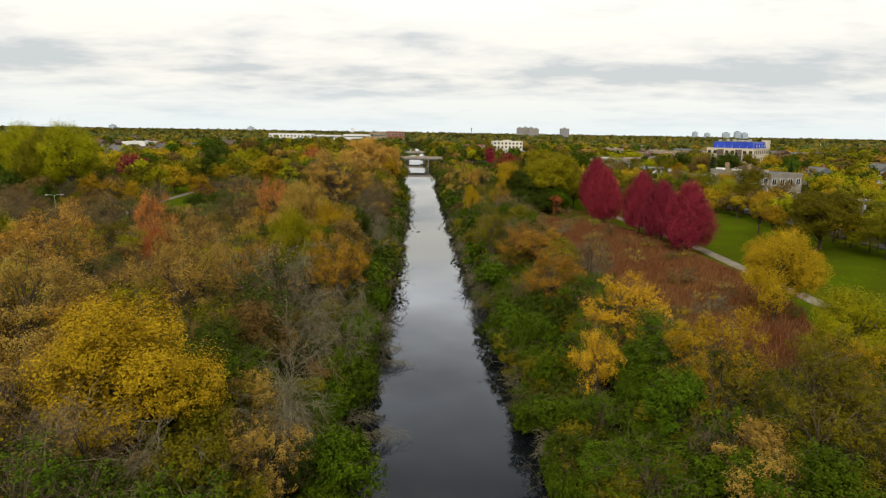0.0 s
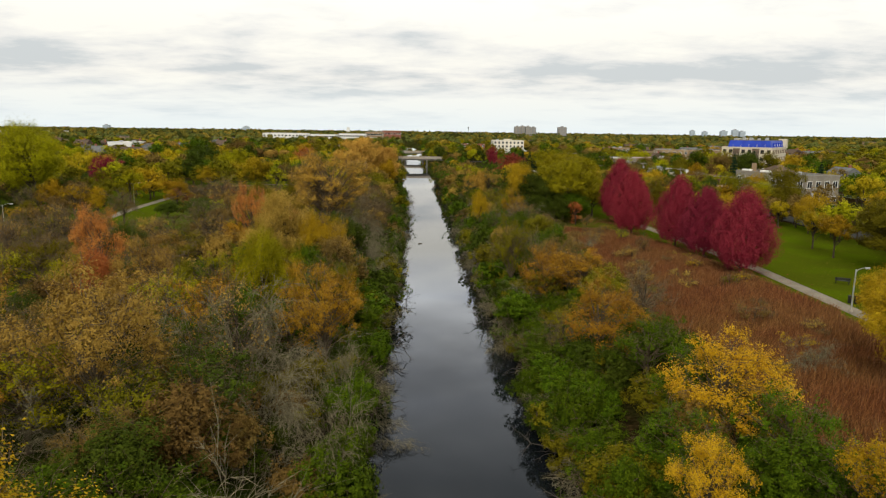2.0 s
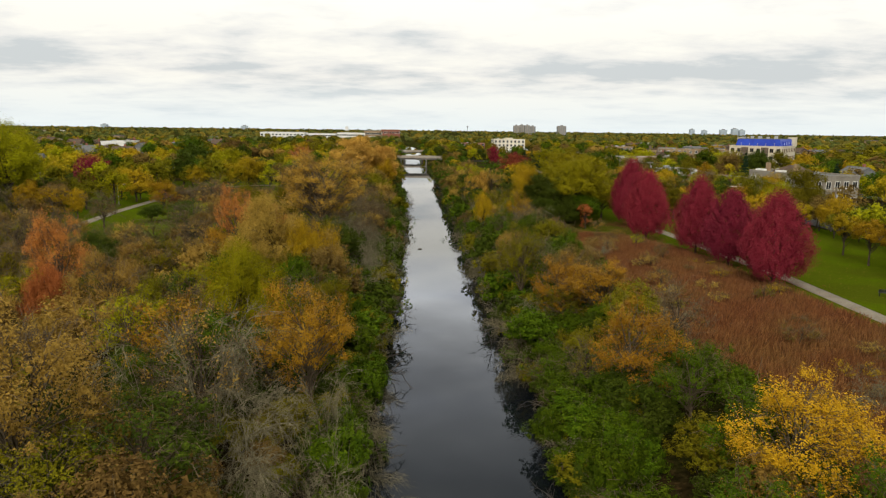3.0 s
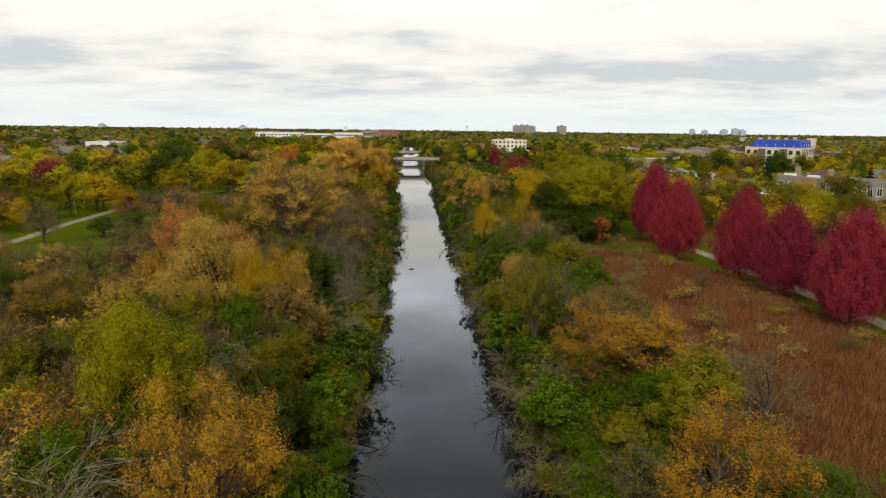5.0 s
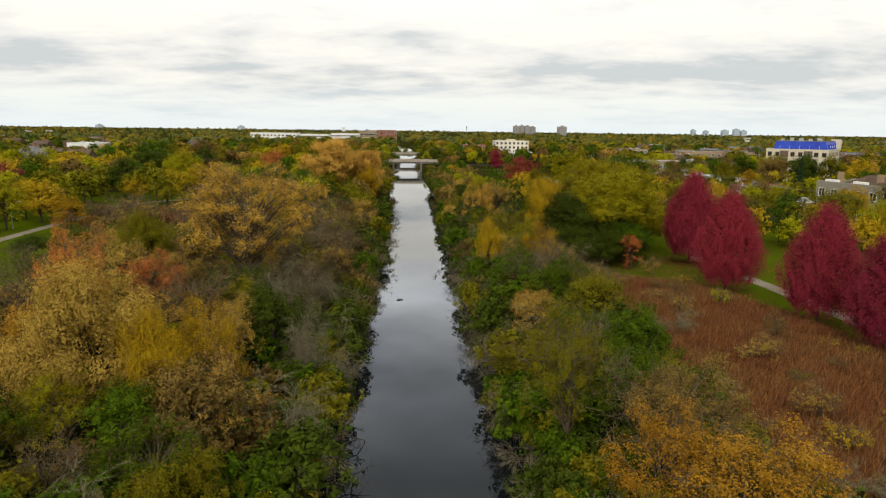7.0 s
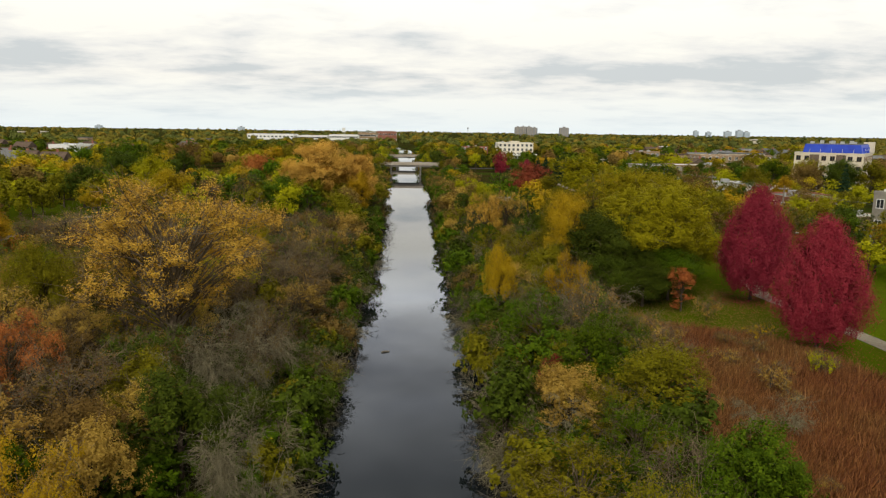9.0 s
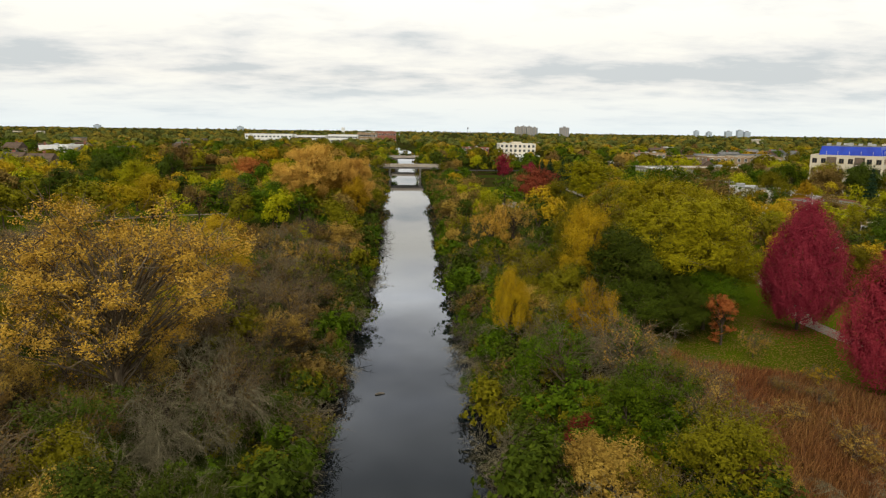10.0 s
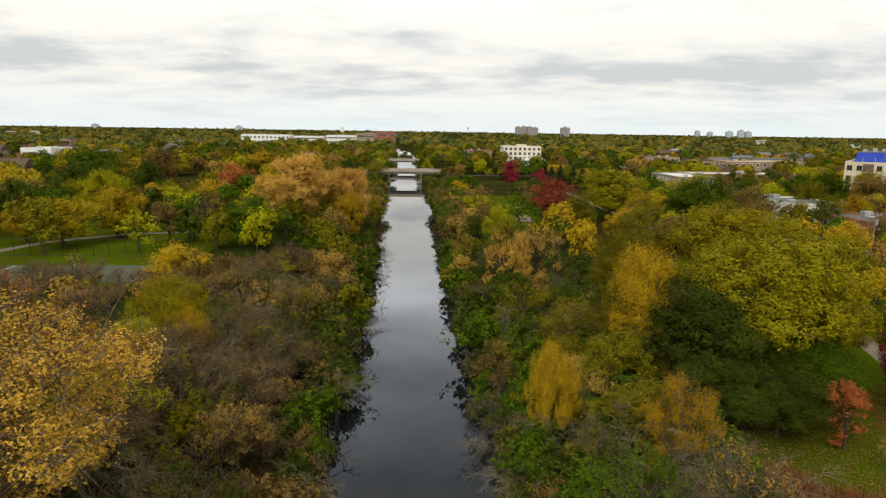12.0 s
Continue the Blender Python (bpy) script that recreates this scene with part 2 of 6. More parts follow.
GREYTOWER = plain_mat("grey_tower_concrete", (0.20, 0.20, 0.205), (0.30, 0.30, 0.30))
DARKMETAL = plain_mat("dark_metal", (0.02, 0.02, 0.02), (0.045, 0.045, 0.045), 6, 0.5, 0.05, 0.6)
GALV = plain_mat("galvanised_metal", (0.36, 0.36, 0.35), (0.50, 0.50, 0.48), 6, 0.45, 0.05, 0.5)
WOODP = plain_mat("grey_pole_wood", (0.14, 0.11, 0.085), (0.25, 0.21, 0.17), 5)
g = Nodes("window_glass")
GLASS = g.done((0.02, 0.025, 0.03), 0.08, 0, 0.6)


# ---- mesh helpers ----
def mesh_np(name, verts, faces, mats, index=None, smooth=False):
    """A mesh from arrays; faces all have the same number of corners."""
    verts, faces = np.asarray(verts, np.float32), np.asarray(faces, np.int32)
    me = bpy.data.meshes.new(name)
    k = faces.shape[1]
    me.vertices.add(len(verts))
    me.vertices.foreach_set("co", verts.ravel())
    me.loops.add(faces.size)
    me.loops.foreach_set("vertex_index", faces.ravel())
    me.polygons.add(len(faces))
    me.polygons.foreach_set("loop_start", np.arange(0, faces.size, k, dtype=np.int32))
    me.polygons.foreach_set("loop_total", np.full(len(faces), k, np.int32))
    if index is not None:
        me.polygons.foreach_set("material_index", np.asarray(index, np.int32))
    if smooth:
        me.polygons.foreach_set("use_smooth", np.ones(len(faces), bool))
    for m in mats:
        me.materials.append(m)
    me.update(calc_edges=True)
    return me


def part(name, bm, material, parent, label=""):
    """Links a bmesh as one mesh object under a thing or a part."""
    me = bpy.data.meshes.new(name)
    bm.to_mesh(me)
    bm.free()
    me.materials.append(material)
    ob = new(name, me)
    ob.parent = parent
    if label:
        ob["label"] = label
    return ob


def box(bm, x0, x1, y0, y1, z0, z1, bevel=0.0):
    """Adds a box, with bevelled edges if asked for."""
    r = bmesh.ops.create_cube(bm, size=1.0)
    vs = r["verts"]
    bmesh.ops.scale(bm, verts=vs, vec=(x1 - x0, y1 - y0, z1 - z0))
    bmesh.ops.translate(bm, verts=vs, vec=((x0 + x1) / 2, (y0 + y1) / 2, (z0 + z1) / 2))
    if bevel:
        es = {ed for v in vs for ed in v.link_edges}
        bmesh.ops.bevel(bm, geom=list(es), offset=bevel, segments=1, affect="EDGES")
    return bm


def boxed(*args, **kw):
    return box(bmesh.new(), *args, **kw)


def thing(name, loc, rz=0.0, label="", category="", group="", kind=""):
    ob = new(name)
    ob.location, ob.rotation_euler = loc, (0, 0, radians(rz))
    ob.empty_display_size = 0.3
    return tagged(ob, label, category, group, kind)


def tube_np(points, radii, sides):
    """Vertices and quads of a tapered tube along points."""
    pts = np.asarray(points, float)
    n = len(pts)
    d = np.gradient(pts, axis=0)
    d /= np.linalg.norm(d, axis=1)[:, None] + 1e-9
    up = np.where(np.abs(d[:, 2:3]) > 0.9, np.array([[1.0, 0, 0]]), np.array([[0, 0, 1.0]]))
    a = np.cross(d, up)
    a /= np.linalg.norm(a, axis=1)[:, None] + 1e-9
    b = np.cross(d, a)
    ang = np.linspace(0, 2 * np.pi, sides, endpoint=False)
    r = np.asarray(radii)[:, None, None]
    v = pts[:, None] + r * (np.cos(ang)[None, :, None] * a[:, None] + np.sin(ang)[None, :, None] * b[:, None])
    i = np.arange(n - 1)[:, None] * sides
    j = np.arange(sides)[None]
    k = (np.arange(sides)[None] + 1) % sides
    f = np.stack([i + j, i + k, i + sides + k, i + sides + j], -1).reshape(-1, 4)
    return v.reshape(-1, 3), f


class Soup:
    """Gathers vertices and triangles."""

    def __init__(self):
        self.v, self.f, self.i, self.n = [], [], [], 0

    def put(self, v, f, slot=0):
        if f.shape[1] == 4:
            f = np.concatenate([f[:, [0, 1, 2]], f[:, [0, 2, 3]]])
        self.v.append(v)
        self.f.append(f + self.n)
        self.i.append(np.full(len(f), slot))
        self.n += len(v)

    def mesh(self, name, mats, smooth=True):
        return mesh_np(name, np.concatenate(self.v), np.concatenate(self.f), mats, np.concatenate(self.i), smooth)


def leaf_quads(rng, p, out, size, wide=0.62, lie=0.5, jit=0.34):
    """Leaf blades at points p: out is the way from the clump's middle."""
    n = len(p)
    nor = out * 1.0 + rng.normal(size=(n, 3)) * jit + np.array([0, 0, lie])
    nor /= np.linalg.norm(nor, axis=1)[:, None] + 1e-9
    t = np.cross(nor, rng.normal(size=(n, 3)))
    t /= np.linalg.norm(t, axis=1)[:, None] + 1e-9
    b = np.cross(nor, t)
    s = (size * rng.uniform(0.65, 1.35, n))[:, None] * 0.5
    j = rng.uniform(0.35, 1.0, (4, n, 1))
    v = np.stack([p - t * s - b * s * wide * j[0], p - b * s * wide * j[1] + t * s, p + t * s * j[2] + b * s * wide, p + b * s * wide * j[3] - t * s], 1)
    v += nor[:, None] * s[:, None] * rng.uniform(-0.25, 0.25, (n, 4, 1))
    return v.reshape(-1, 3), np.arange(4 * n).reshape(-1, 4)


def leaf_tris(rng, p, out, size, wide=0.8, lie=0.4, jit=0.42):
    """Small pointed leaf blades at points p: out is the way from the clump's middle."""
    n = len(p)
    nor = out + rng.normal(size=(n, 3)) * jit + np.array([0, 0, lie])
    nor /= np.linalg.norm(nor, axis=1)[:, None] + 1e-9
    t = np.cross(nor, rng.normal(size=(n, 3)))
    t /= np.linalg.norm(t, axis=1)[:, None] + 1e-9
    b = np.cross(nor, t)
    s = (size * rng.uniform(0.65, 1.35, n))[:, None]
    k = rng.uniform(-0.2, 0.2, (n, 1))
    v = np.stack([p - t * s * 0.45 - b * s * wide * (0.5 + k), p - t * s * 0.45 + b * s * wide * (0.5 - k), p + t * s * 0.62], 1)
    return v.reshape(-1, 3)


def sprays(rng, cen, cr, weight, leaves, leaf, ctr, per, spread=(0.16, 0.34), lump=False):
    """Leaves in sprays: each clump of the crown carries many small tufts near its skin."""
    n = max(1, leaves // per)
    w = rng.choice(len(cen), n, p=weight / weight.sum())
    away = cen[w] - ctr
    away /= np.linalg.norm(away, axis=1)[:, None] + 1e-9
    o = rng.normal(size=(n, 3)) + 0.55 * away
    o[:, 2] = o[:, 2] * 0.85 + 0.3
    o /= np.linalg.norm(o, axis=1)[:, None]
    deep = rng.beta(6.5, 1.3, n) if lump else rng.beta(3.2, 1.5, n)
    p = cen[w] + o * (cr[w] * np.clip(deep * 1.12, 0, 1.2))[:, None] * np.array([1, 1, 0.85])
    r = np.clip(cr[w] * rng.uniform(*spread, n), 0.1, 0.75)
    i = np.repeat(np.arange(n), per)
    off = rng.normal(size=(len(i), 3)) * 0.75 * r[i][:, None]
    off -= 0.5 * (off * o[i]).sum(1)[:, None] * o[i]
    shoot = o * 0.8 + rng.normal(size=(n, 3)) * 0.25 + np.array([0, 0, 0.7])
    off = off * 0.7 + shoot[i] * (r[i] * rng.uniform(-0.9, 1.1, len(i)))[:, None]
    pos = p[i] + off
    pos[:, 2] = np.maximum(pos[:, 2], 0.15)
    return leaf_tris(rng, pos, o[i] + off / (r[i][:, None] + 1e-6) * 0.35, leaf)


# ---- trees: one form of each, to be copied ----
def tree_form(seed, H, R, base, clumps, leaves, leaf, twigs=0, twig_len=1.0, flame=0.0, droop=0.0, tip=0.0, trunk=0.22, fork=0.35, low=0.25, smooth=False, sink=1.0, bush=False, clump_r=(0.2, 0.36), core=0, lump=False, per=22):
    """Meshes (trunk with its limbs and twigs, crown) of a tree H high with a crown of radius R from the height base up. flame: how far the crown
    narrows to its top; droop: hanging twigs; tip: leaves at the outer ends alone; lump: a full crown of
    few large rounded masses."""
    rng = np.random.default_rng(seed)
    mid_z, hz = (H + base) / 2, (H - base) / 2
    d = rng.normal(size=(clumps, 3))
    d[:, 2] = d[:, 2] * 0.8 + low
    if lump:
        d[:6] = d[:6] * 0.35 + np.array([0, 0, 1.0])
    d /= np.linalg.norm(d, axis=1)[:, None]
    rad = rng.uniform(0.42, 0.8, clumps) if lump else rng.uniform(0.3, 0.86, clumps) ** 0.6
    lob = 1 + 0.16 * np.sin(np.arctan2(d[:, 1], d[:, 0]) * rng.integers(2, 5) + rng.uniform(0, 6)) + rng.uniform(-0.1, 0.1, clumps)
    if smooth:
        lob = 1 + rng.uniform(-0.04, 0.04, clumps)
    cen = d * rad[:, None] * lob[:, None]
    h01 = np.clip((cen[:, 2] + 1) / 2, 0, 1.1) ** sink
    cen[:, 2] = h01 * 2 - 1
    squeeze = 1 - flame * np.clip(h01, 0, 1) ** 1.2
    if smooth:
        squeeze = squeeze * (1 + 0.5 * np.clip(0.3 - h01, 0, 0.3) / 0.3)
    cen[:, 0] *= R * squeeze
    cen[:, 1] *= R * squeeze
    cen[:, 2] = mid_z + cen[:, 2] * hz * 0.92
    cen[:, :2] += rng.uniform(-0.12, 0.12, 2) * R * (0.2 if smooth else 1)
    cr = R * rng.uniform(*clump_r, clumps) * np.sqrt(np.clip(squeeze, 0.3, 1))
    wood = Soup()
    stems = rng.integers(3, 6) if bush else 1
    tops = []
    if bush:
        wood.put(*tube_np([(0, 0, -0.4), (0, 0, -0.05), (0, 0, 0.22)], [0.16, 0.15, 0.08], 6))
    for s in range(stems):
        lean = rng.uniform(-0.3, 0.3, 2) * R if bush else rng.uniform(-0.08, 0.08, 2) * H
        off = rng.uniform(-0.04, 0.04, 2) if bush else np.zeros(2)
        zs = np.array([-0.25, 0.03, 0.15, 0.35, 0.55, 0.72]) * H * (0.78 if lump else 1)
        zs[0] = -0.4
        k = np.clip(zs / H, 0, 1)
        pts = np.stack([off[0] + lean[0] * k ** 1.4 + rng.normal(0, 0.02, 6) * H * k, off[1] + lean[1] * k ** 1.4 + rng.normal(0, 0.02, 6) * H * k, zs], 1)
        tr = trunk * (0.45 if bush else 1)
        wood.put(*tube_np(pts, tr * np.array([1.35, 1.1, 0.9, 0.7, 0.45, 0.2]), 6))
        tops.append((pts, tr))
    for c, r in list(zip(cen, cr))[:16 if bush else 8 if leaf > 0.39 else clumps]:
        pts, tr = tops[rng.integers(stems)]
        z0 = np.clip(c[2] * rng.uniform(fork, 0.75), H * 0.12, H * 0.68)
        s = np.array([np.interp(z0, pts[:, 2], pts[:, i]) for i in range(3)])
        bow = np.array([0, 0, 1.0]) * np.linalg.norm(c - s) * rng.uniform(-0.05, 0.16)
        m1, m2 = s + (c - s) * 0.35 + bow + rng.normal(0, 0.05, 3) * r, s + (c - s) * 0.7 + bow * 0.8 + rng.normal(0, 0.12, 3) * r
        w = tr * rng.uniform(0.22, 0.42)
        wood.put(*tube_np([s, m1, m2, c], [w, w * 0.75, w * 0.5, w * 0.2], 3))
    if twigs:
        which = rng.integers(0, clumps, twigs)
        dd = rng.normal(size=(twigs, 3))
        dd += 0.7 * (cen[which] - np.array([0, 0, mid_z * 0.7])) / R
        dd[:, 2] += 0.35 - droop
        dd /= np.linalg.norm(dd, axis=1)[:, None]
        s = cen[which] + rng.normal(size=(twigs, 3)) * (cr[which] * 0.3)[:, None]
        ln = (cr[which] * rng.uniform(0.7, 1.5, twigs) * twig_len)[:, None]
        bend = rng.normal(size=(twigs, 3)) * 0.25
        bend[:, 2] -= droop * 0.9
        m = s + dd * ln * 0.5
        t = s + (dd + bend) * ln
        side = np.cross(dd, rng.normal(size=(twigs, 3)))
        side /= np.linalg.norm(side, axis=1)[:, None] + 1e-9
        v = np.stack([s + side * 0.022, s - side * 0.022, m - side * 0.015, m + side * 0.015, t], 1)
        b0 = np.arange(twigs)[:, None] * 5
        wood.put(v.reshape(-1, 3), np.concatenate([b0 + np.array([0, 1, 2]), b0 + np.array([0, 2, 3]), b0 + np.array([3, 2, 4])]), 1)
        # side shoots
        s2 = s + (t - s) * rng.uniform(0.3, 0.9, twigs)[:, None]
        d2 = (t - s) / (ln + 1e-6) + rng.normal(size=(twigs, 3)) * 0.7
        d2[:, 2] -= droop * 0.4
        t2 = s2 + d2 * ln * 0.45
        sd = np.cross(d2, rng.normal(size=(twigs, 3)))
        sd /= np.linalg.norm(sd, axis=1)[:, None] + 1e-9
        v = np.stack([s2 + sd * 0.014, s2 - sd * 0.014, t2], 1)
        wood.put(v.reshape(-1, 3), np.arange(3 * twigs).reshape(-1, 3), 1)
    crown = crown_arr = None
    if leaves:
        p = cr ** 2 * rng.uniform(0.5, 1.5, clumps)
        if tip:
            p *= np.clip((cen[:, 2] - base) / (H - base), 0.05, 1) ** tip
        ctr = np.array([0, 0, mid_z])
        v = sprays(rng, cen, cr, p, leaves, leaf, ctr, per, lump=lump)
        if core:
            # the shaded leaf mass inside
            q = rng.normal(size=(core, 3))
            q /= np.linalg.norm(q, axis=1)[:, None]
            wc = rng.choice(clumps, core, p=p / p.sum())
            pos = ctr + (cen[wc] - ctr) * rng.uniform(0.5, 0.95, core)[:, None] + q * (cr[wc] * 0.5)[:, None]
            v = np.concatenate([v, leaf_tris(rng, pos, q, min(leaf * (2.4 if lump else 1.6), 0.75))])
        crown = mesh_np("crown", v, np.arange(len(v)).reshape(-1, 3), [LEAF["gold"]])
        crown_arr = v
    return wood.mesh("trunk", [BARK, TWIG]), crown, crown_arr, wood


def maple_form(seed, H=14.0, R=5.0, leaves=90000):
    """A maple with upswept limbs under a dense egg-shaped, pointed crown."""
    rng = np.random.default_rng(seed)
    wood = Soup()
    lean = rng.uniform(-0.3, 0.3, 2)
    wood.put(*tube_np([(0, 0, -0.4), (0, 0, 0.5), (lean[0] * 0.3, lean[1] * 0.3, 4), (lean[0], lean[1], 9), (lean[0], lean[1], 12.6)], [0.3, 0.24, 0.19, 0.1, 0.03], 8))

    def girth(k):
        return np.where(k < 0.3, 0.62 + 0.38 * np.sin(np.clip(k / 0.3, 0, 1) * np.pi / 2), np.clip(1 - ((k - 0.3) / 0.72) ** 1.55, 0.0, 1) ** 0.85)

    lobes = rng.uniform(0, 6.3, 4)
    n = leaves // 34
    k = rng.uniform(0, 1, n * 3)
    k = k[rng.uniform(0, 1, n * 3) < girth(k) + 0.08][:n]
    n = len(k)
    a = rng.uniform(0, 2 * np.pi, n)
    wob = 1 + 0.1 * np.sin(3 * a + lobes[0] + 4 * k) + 0.09 * np.sin(7 * a + lobes[1] - 9 * k) + 0.08 * np.sin(12 * a + lobes[2] + 26 * k)
    r = R * girth(k) * wob * np.clip(rng.beta(7, 1.2, n) * 1.08, 0.3, 1.1) + rng.exponential(0.17, n)
    z = 2.1 + (H - 2.1) * k + rng.normal(0, 0.12, n)
    o = np.stack([np.cos(a), np.sin(a), 0.35 + 0.5 * k], 1)
    o /= np.linalg.norm(o, axis=1)[:, None]
    p = np.stack([lean[0] * k + r * np.cos(a), lean[1] * k + r * np.sin(a), z], 1)
    i = np.repeat(np.arange(n), 34)
    # each tuft runs along a shoot that sweeps up and out
    shoot = np.stack([0.45 * np.cos(a), 0.45 * np.sin(a), np.full(n, 0.9)], 1)
    off = shoot[i] * rng.uniform(-0.75, 0.75, (len(i), 1)) + rng.normal(size=(len(i), 3)) * 0.17
    v = leaf_tris(rng, p[i] + off, o[i], 0.13, jit=0.5)
    c = 4200
    k2, a2 = rng.uniform(0.03, 0.93, c), rng.uniform(0, 2 * np.pi, c)
    r2 = R * girth(k2) * rng.uniform(0.55, 0.82, c)
    q = np.stack([np.cos(a2), np.sin(a2), np.full(c, 0.3)], 1)
    v = np.concatenate([v, leaf_tris(rng, np.stack([r2 * np.cos(a2), r2 * np.sin(a2), 2.4 + (H - 2.4) * k2], 1), q, 0.4)])
    for _ in range(26):
        kk, aa = rng.uniform(0.08, 0.9), rng.uniform(0, 2 * np.pi)
        rr, z1 = R * float(girth(np.array(kk))) * 0.9, 2.1 + (H - 2.1) * kk
        z0 = max(1.3, z1 - rr * 0.9 - 0.4)
        e = np.array([np.cos(aa), np.sin(aa), 0]) * rr
        wood.put(*tube_np([(0, 0, z0), e * 0.4 + (0, 0, z0 + (z1 - z0) * 0.3), e + (0, 0, z1)], [0.08, 0.05, 0.015], 4))
    # bare shoots that stand out of the top
    m = 240
    aa, kk = rng.uniform(0, 2 * np.pi, m), rng.uniform(0.35, 1.0, m)
    rr = R * girth(kk) * 0.95
    s0 = np.stack([rr * np.cos(aa), rr * np.sin(aa), 2.1 + (H - 2.1) * kk], 1)
    d = np.stack([np.cos(aa) * 0.35, np.sin(aa) * 0.35, np.ones(m)], 1) * rng.uniform(0.4, 1.0, (m, 1))
    side = np.cross(d, rng.normal(size=(m, 3)))
    side *= 0.013 / (np.linalg.norm(side, axis=1)[:, None] + 1e-9)
    wood.put(np.stack([s0 + side, s0 - side, s0 + d], 1).reshape(-1, 3), np.arange(3 * m).reshape(-1, 3), 1)
    return wood.mesh("trunk", [BARK, TWIG]), mesh_np("crown", v, np.arange(len(v)).reshape(-1, 3), [LEAF["crimson"]]), v, wood


def conifer_form(seed, H, R, n):
    rng = np.random.default_rng(seed)
    wood = Soup()
    wood.put(*tube_np([(0, 0, -0.3), (0, 0, H * 0.5), (0, 0, H * 0.97)], [0.22, 0.13, 0.03], 6))
    h = 1 - np.sqrt(rng.uniform(0, 1, n))
    tier = np.round(h * 13) / 13 + rng.normal(0, 0.012, n)
    a = rng.uniform(0, 2 * np.pi, n)
    reach = R * (1 - np.clip(tier, 0, 1)) ** 0.85 * (0.8 + 0.2 * np.sin(a * 5 + tier * 40))
    r = reach * rng.beta(2.5, 1.2, n)
    p = np.stack([r * np.cos(a), r * np.sin(a), H * (0.06 + 0.93 * tier) - r * 0.22], 1)
    o = np.stack([np.cos(a), np.sin(a), np.full(n, 0.1)], 1)
    v = leaf_tris(rng, p, o, 0.5, 0.45, 0.6)
    return wood.mesh("trunk", [BARK, TWIG]), mesh_np("crown", v, np.arange(len(v)).reshape(-1, 3), [LEAF["pine"]]), v, wood


def dry_form(seed, H, R, droop):
    """Stems, curving branches and fans of fine twigs of a leafless bush."""
    rng = np.random.default_rng(seed)
    stem, twig, ends = Soup(), Soup(), []

    def grow(p, d, ln, w, depth):
        pts, n = [p], (5, 4, 3)[depth]
        for i in range(n):
            d = d + rng.normal(0, 0.15, 3)
            d[2] -= droop * i / n * (0.3 + 0.2 * depth)
            d /= np.linalg.norm(d)
            pts.append(pts[-1] + d * ln / n)
            if depth:
                ends.extend([(pts[-1], d, ln)] * (4 if depth == 2 else 2))
        (twig if depth else stem).put(*tube_np(pts, w * np.linspace(1, 0.3, n + 1), (5, 3, 3)[depth]))
        if depth < 2:
            for _ in range((8, 7)[depth]):
                k = rng.integers(max(1, n - 3), n + 1)
                grow(pts[k], d + rng.normal(0, 0.55, 3), ln * rng.uniform(0.3, 0.55), w * 0.5, depth + 1)

    for _ in range(7):
        a = rng.uniform(0, 2 * np.pi)
        grow(np.array([0.06 * np.cos(a), 0.06 * np.sin(a), -0.35]), np.array([np.cos(a) * 0.55 * R / 2.5, np.sin(a) * 0.55 * R / 2.5, 1.0]), H * rng.uniform(0.6, 0.85), 0.03, 0)
    stem.put(*tube_np([(0, 0, -0.6), (0, 0, -0.05), (0, 0, 0.22)], [0.15, 0.13, 0.06], 6))
    s = np.array([e[0] for e in ends])
    n = len(s)
    d = np.array([e[1] for e in ends]) + rng.normal(size=(n, 3)) * 0.45
    d[:, 2] -= droop * 0.35
    t = s + d * rng.uniform(0.35, 0.85, (n, 1)) * np.clip(np.array([e[2] for e in ends]), 0.4, 1.2)[:, None]
    side = np.cross(d, rng.normal(size=(n, 3)))
    side *= 0.0085 / (np.linalg.norm(side, axis=1)[:, None] + 1e-9)
    twig.put(np.stack([s + side, s - side, t], 1).reshape(-1, 3), np.arange(3 * n).reshape(-1, 3))
    return stem.mesh("trunk", [PALE]), twig.mesh("branchwork", [PALE]), None, stem


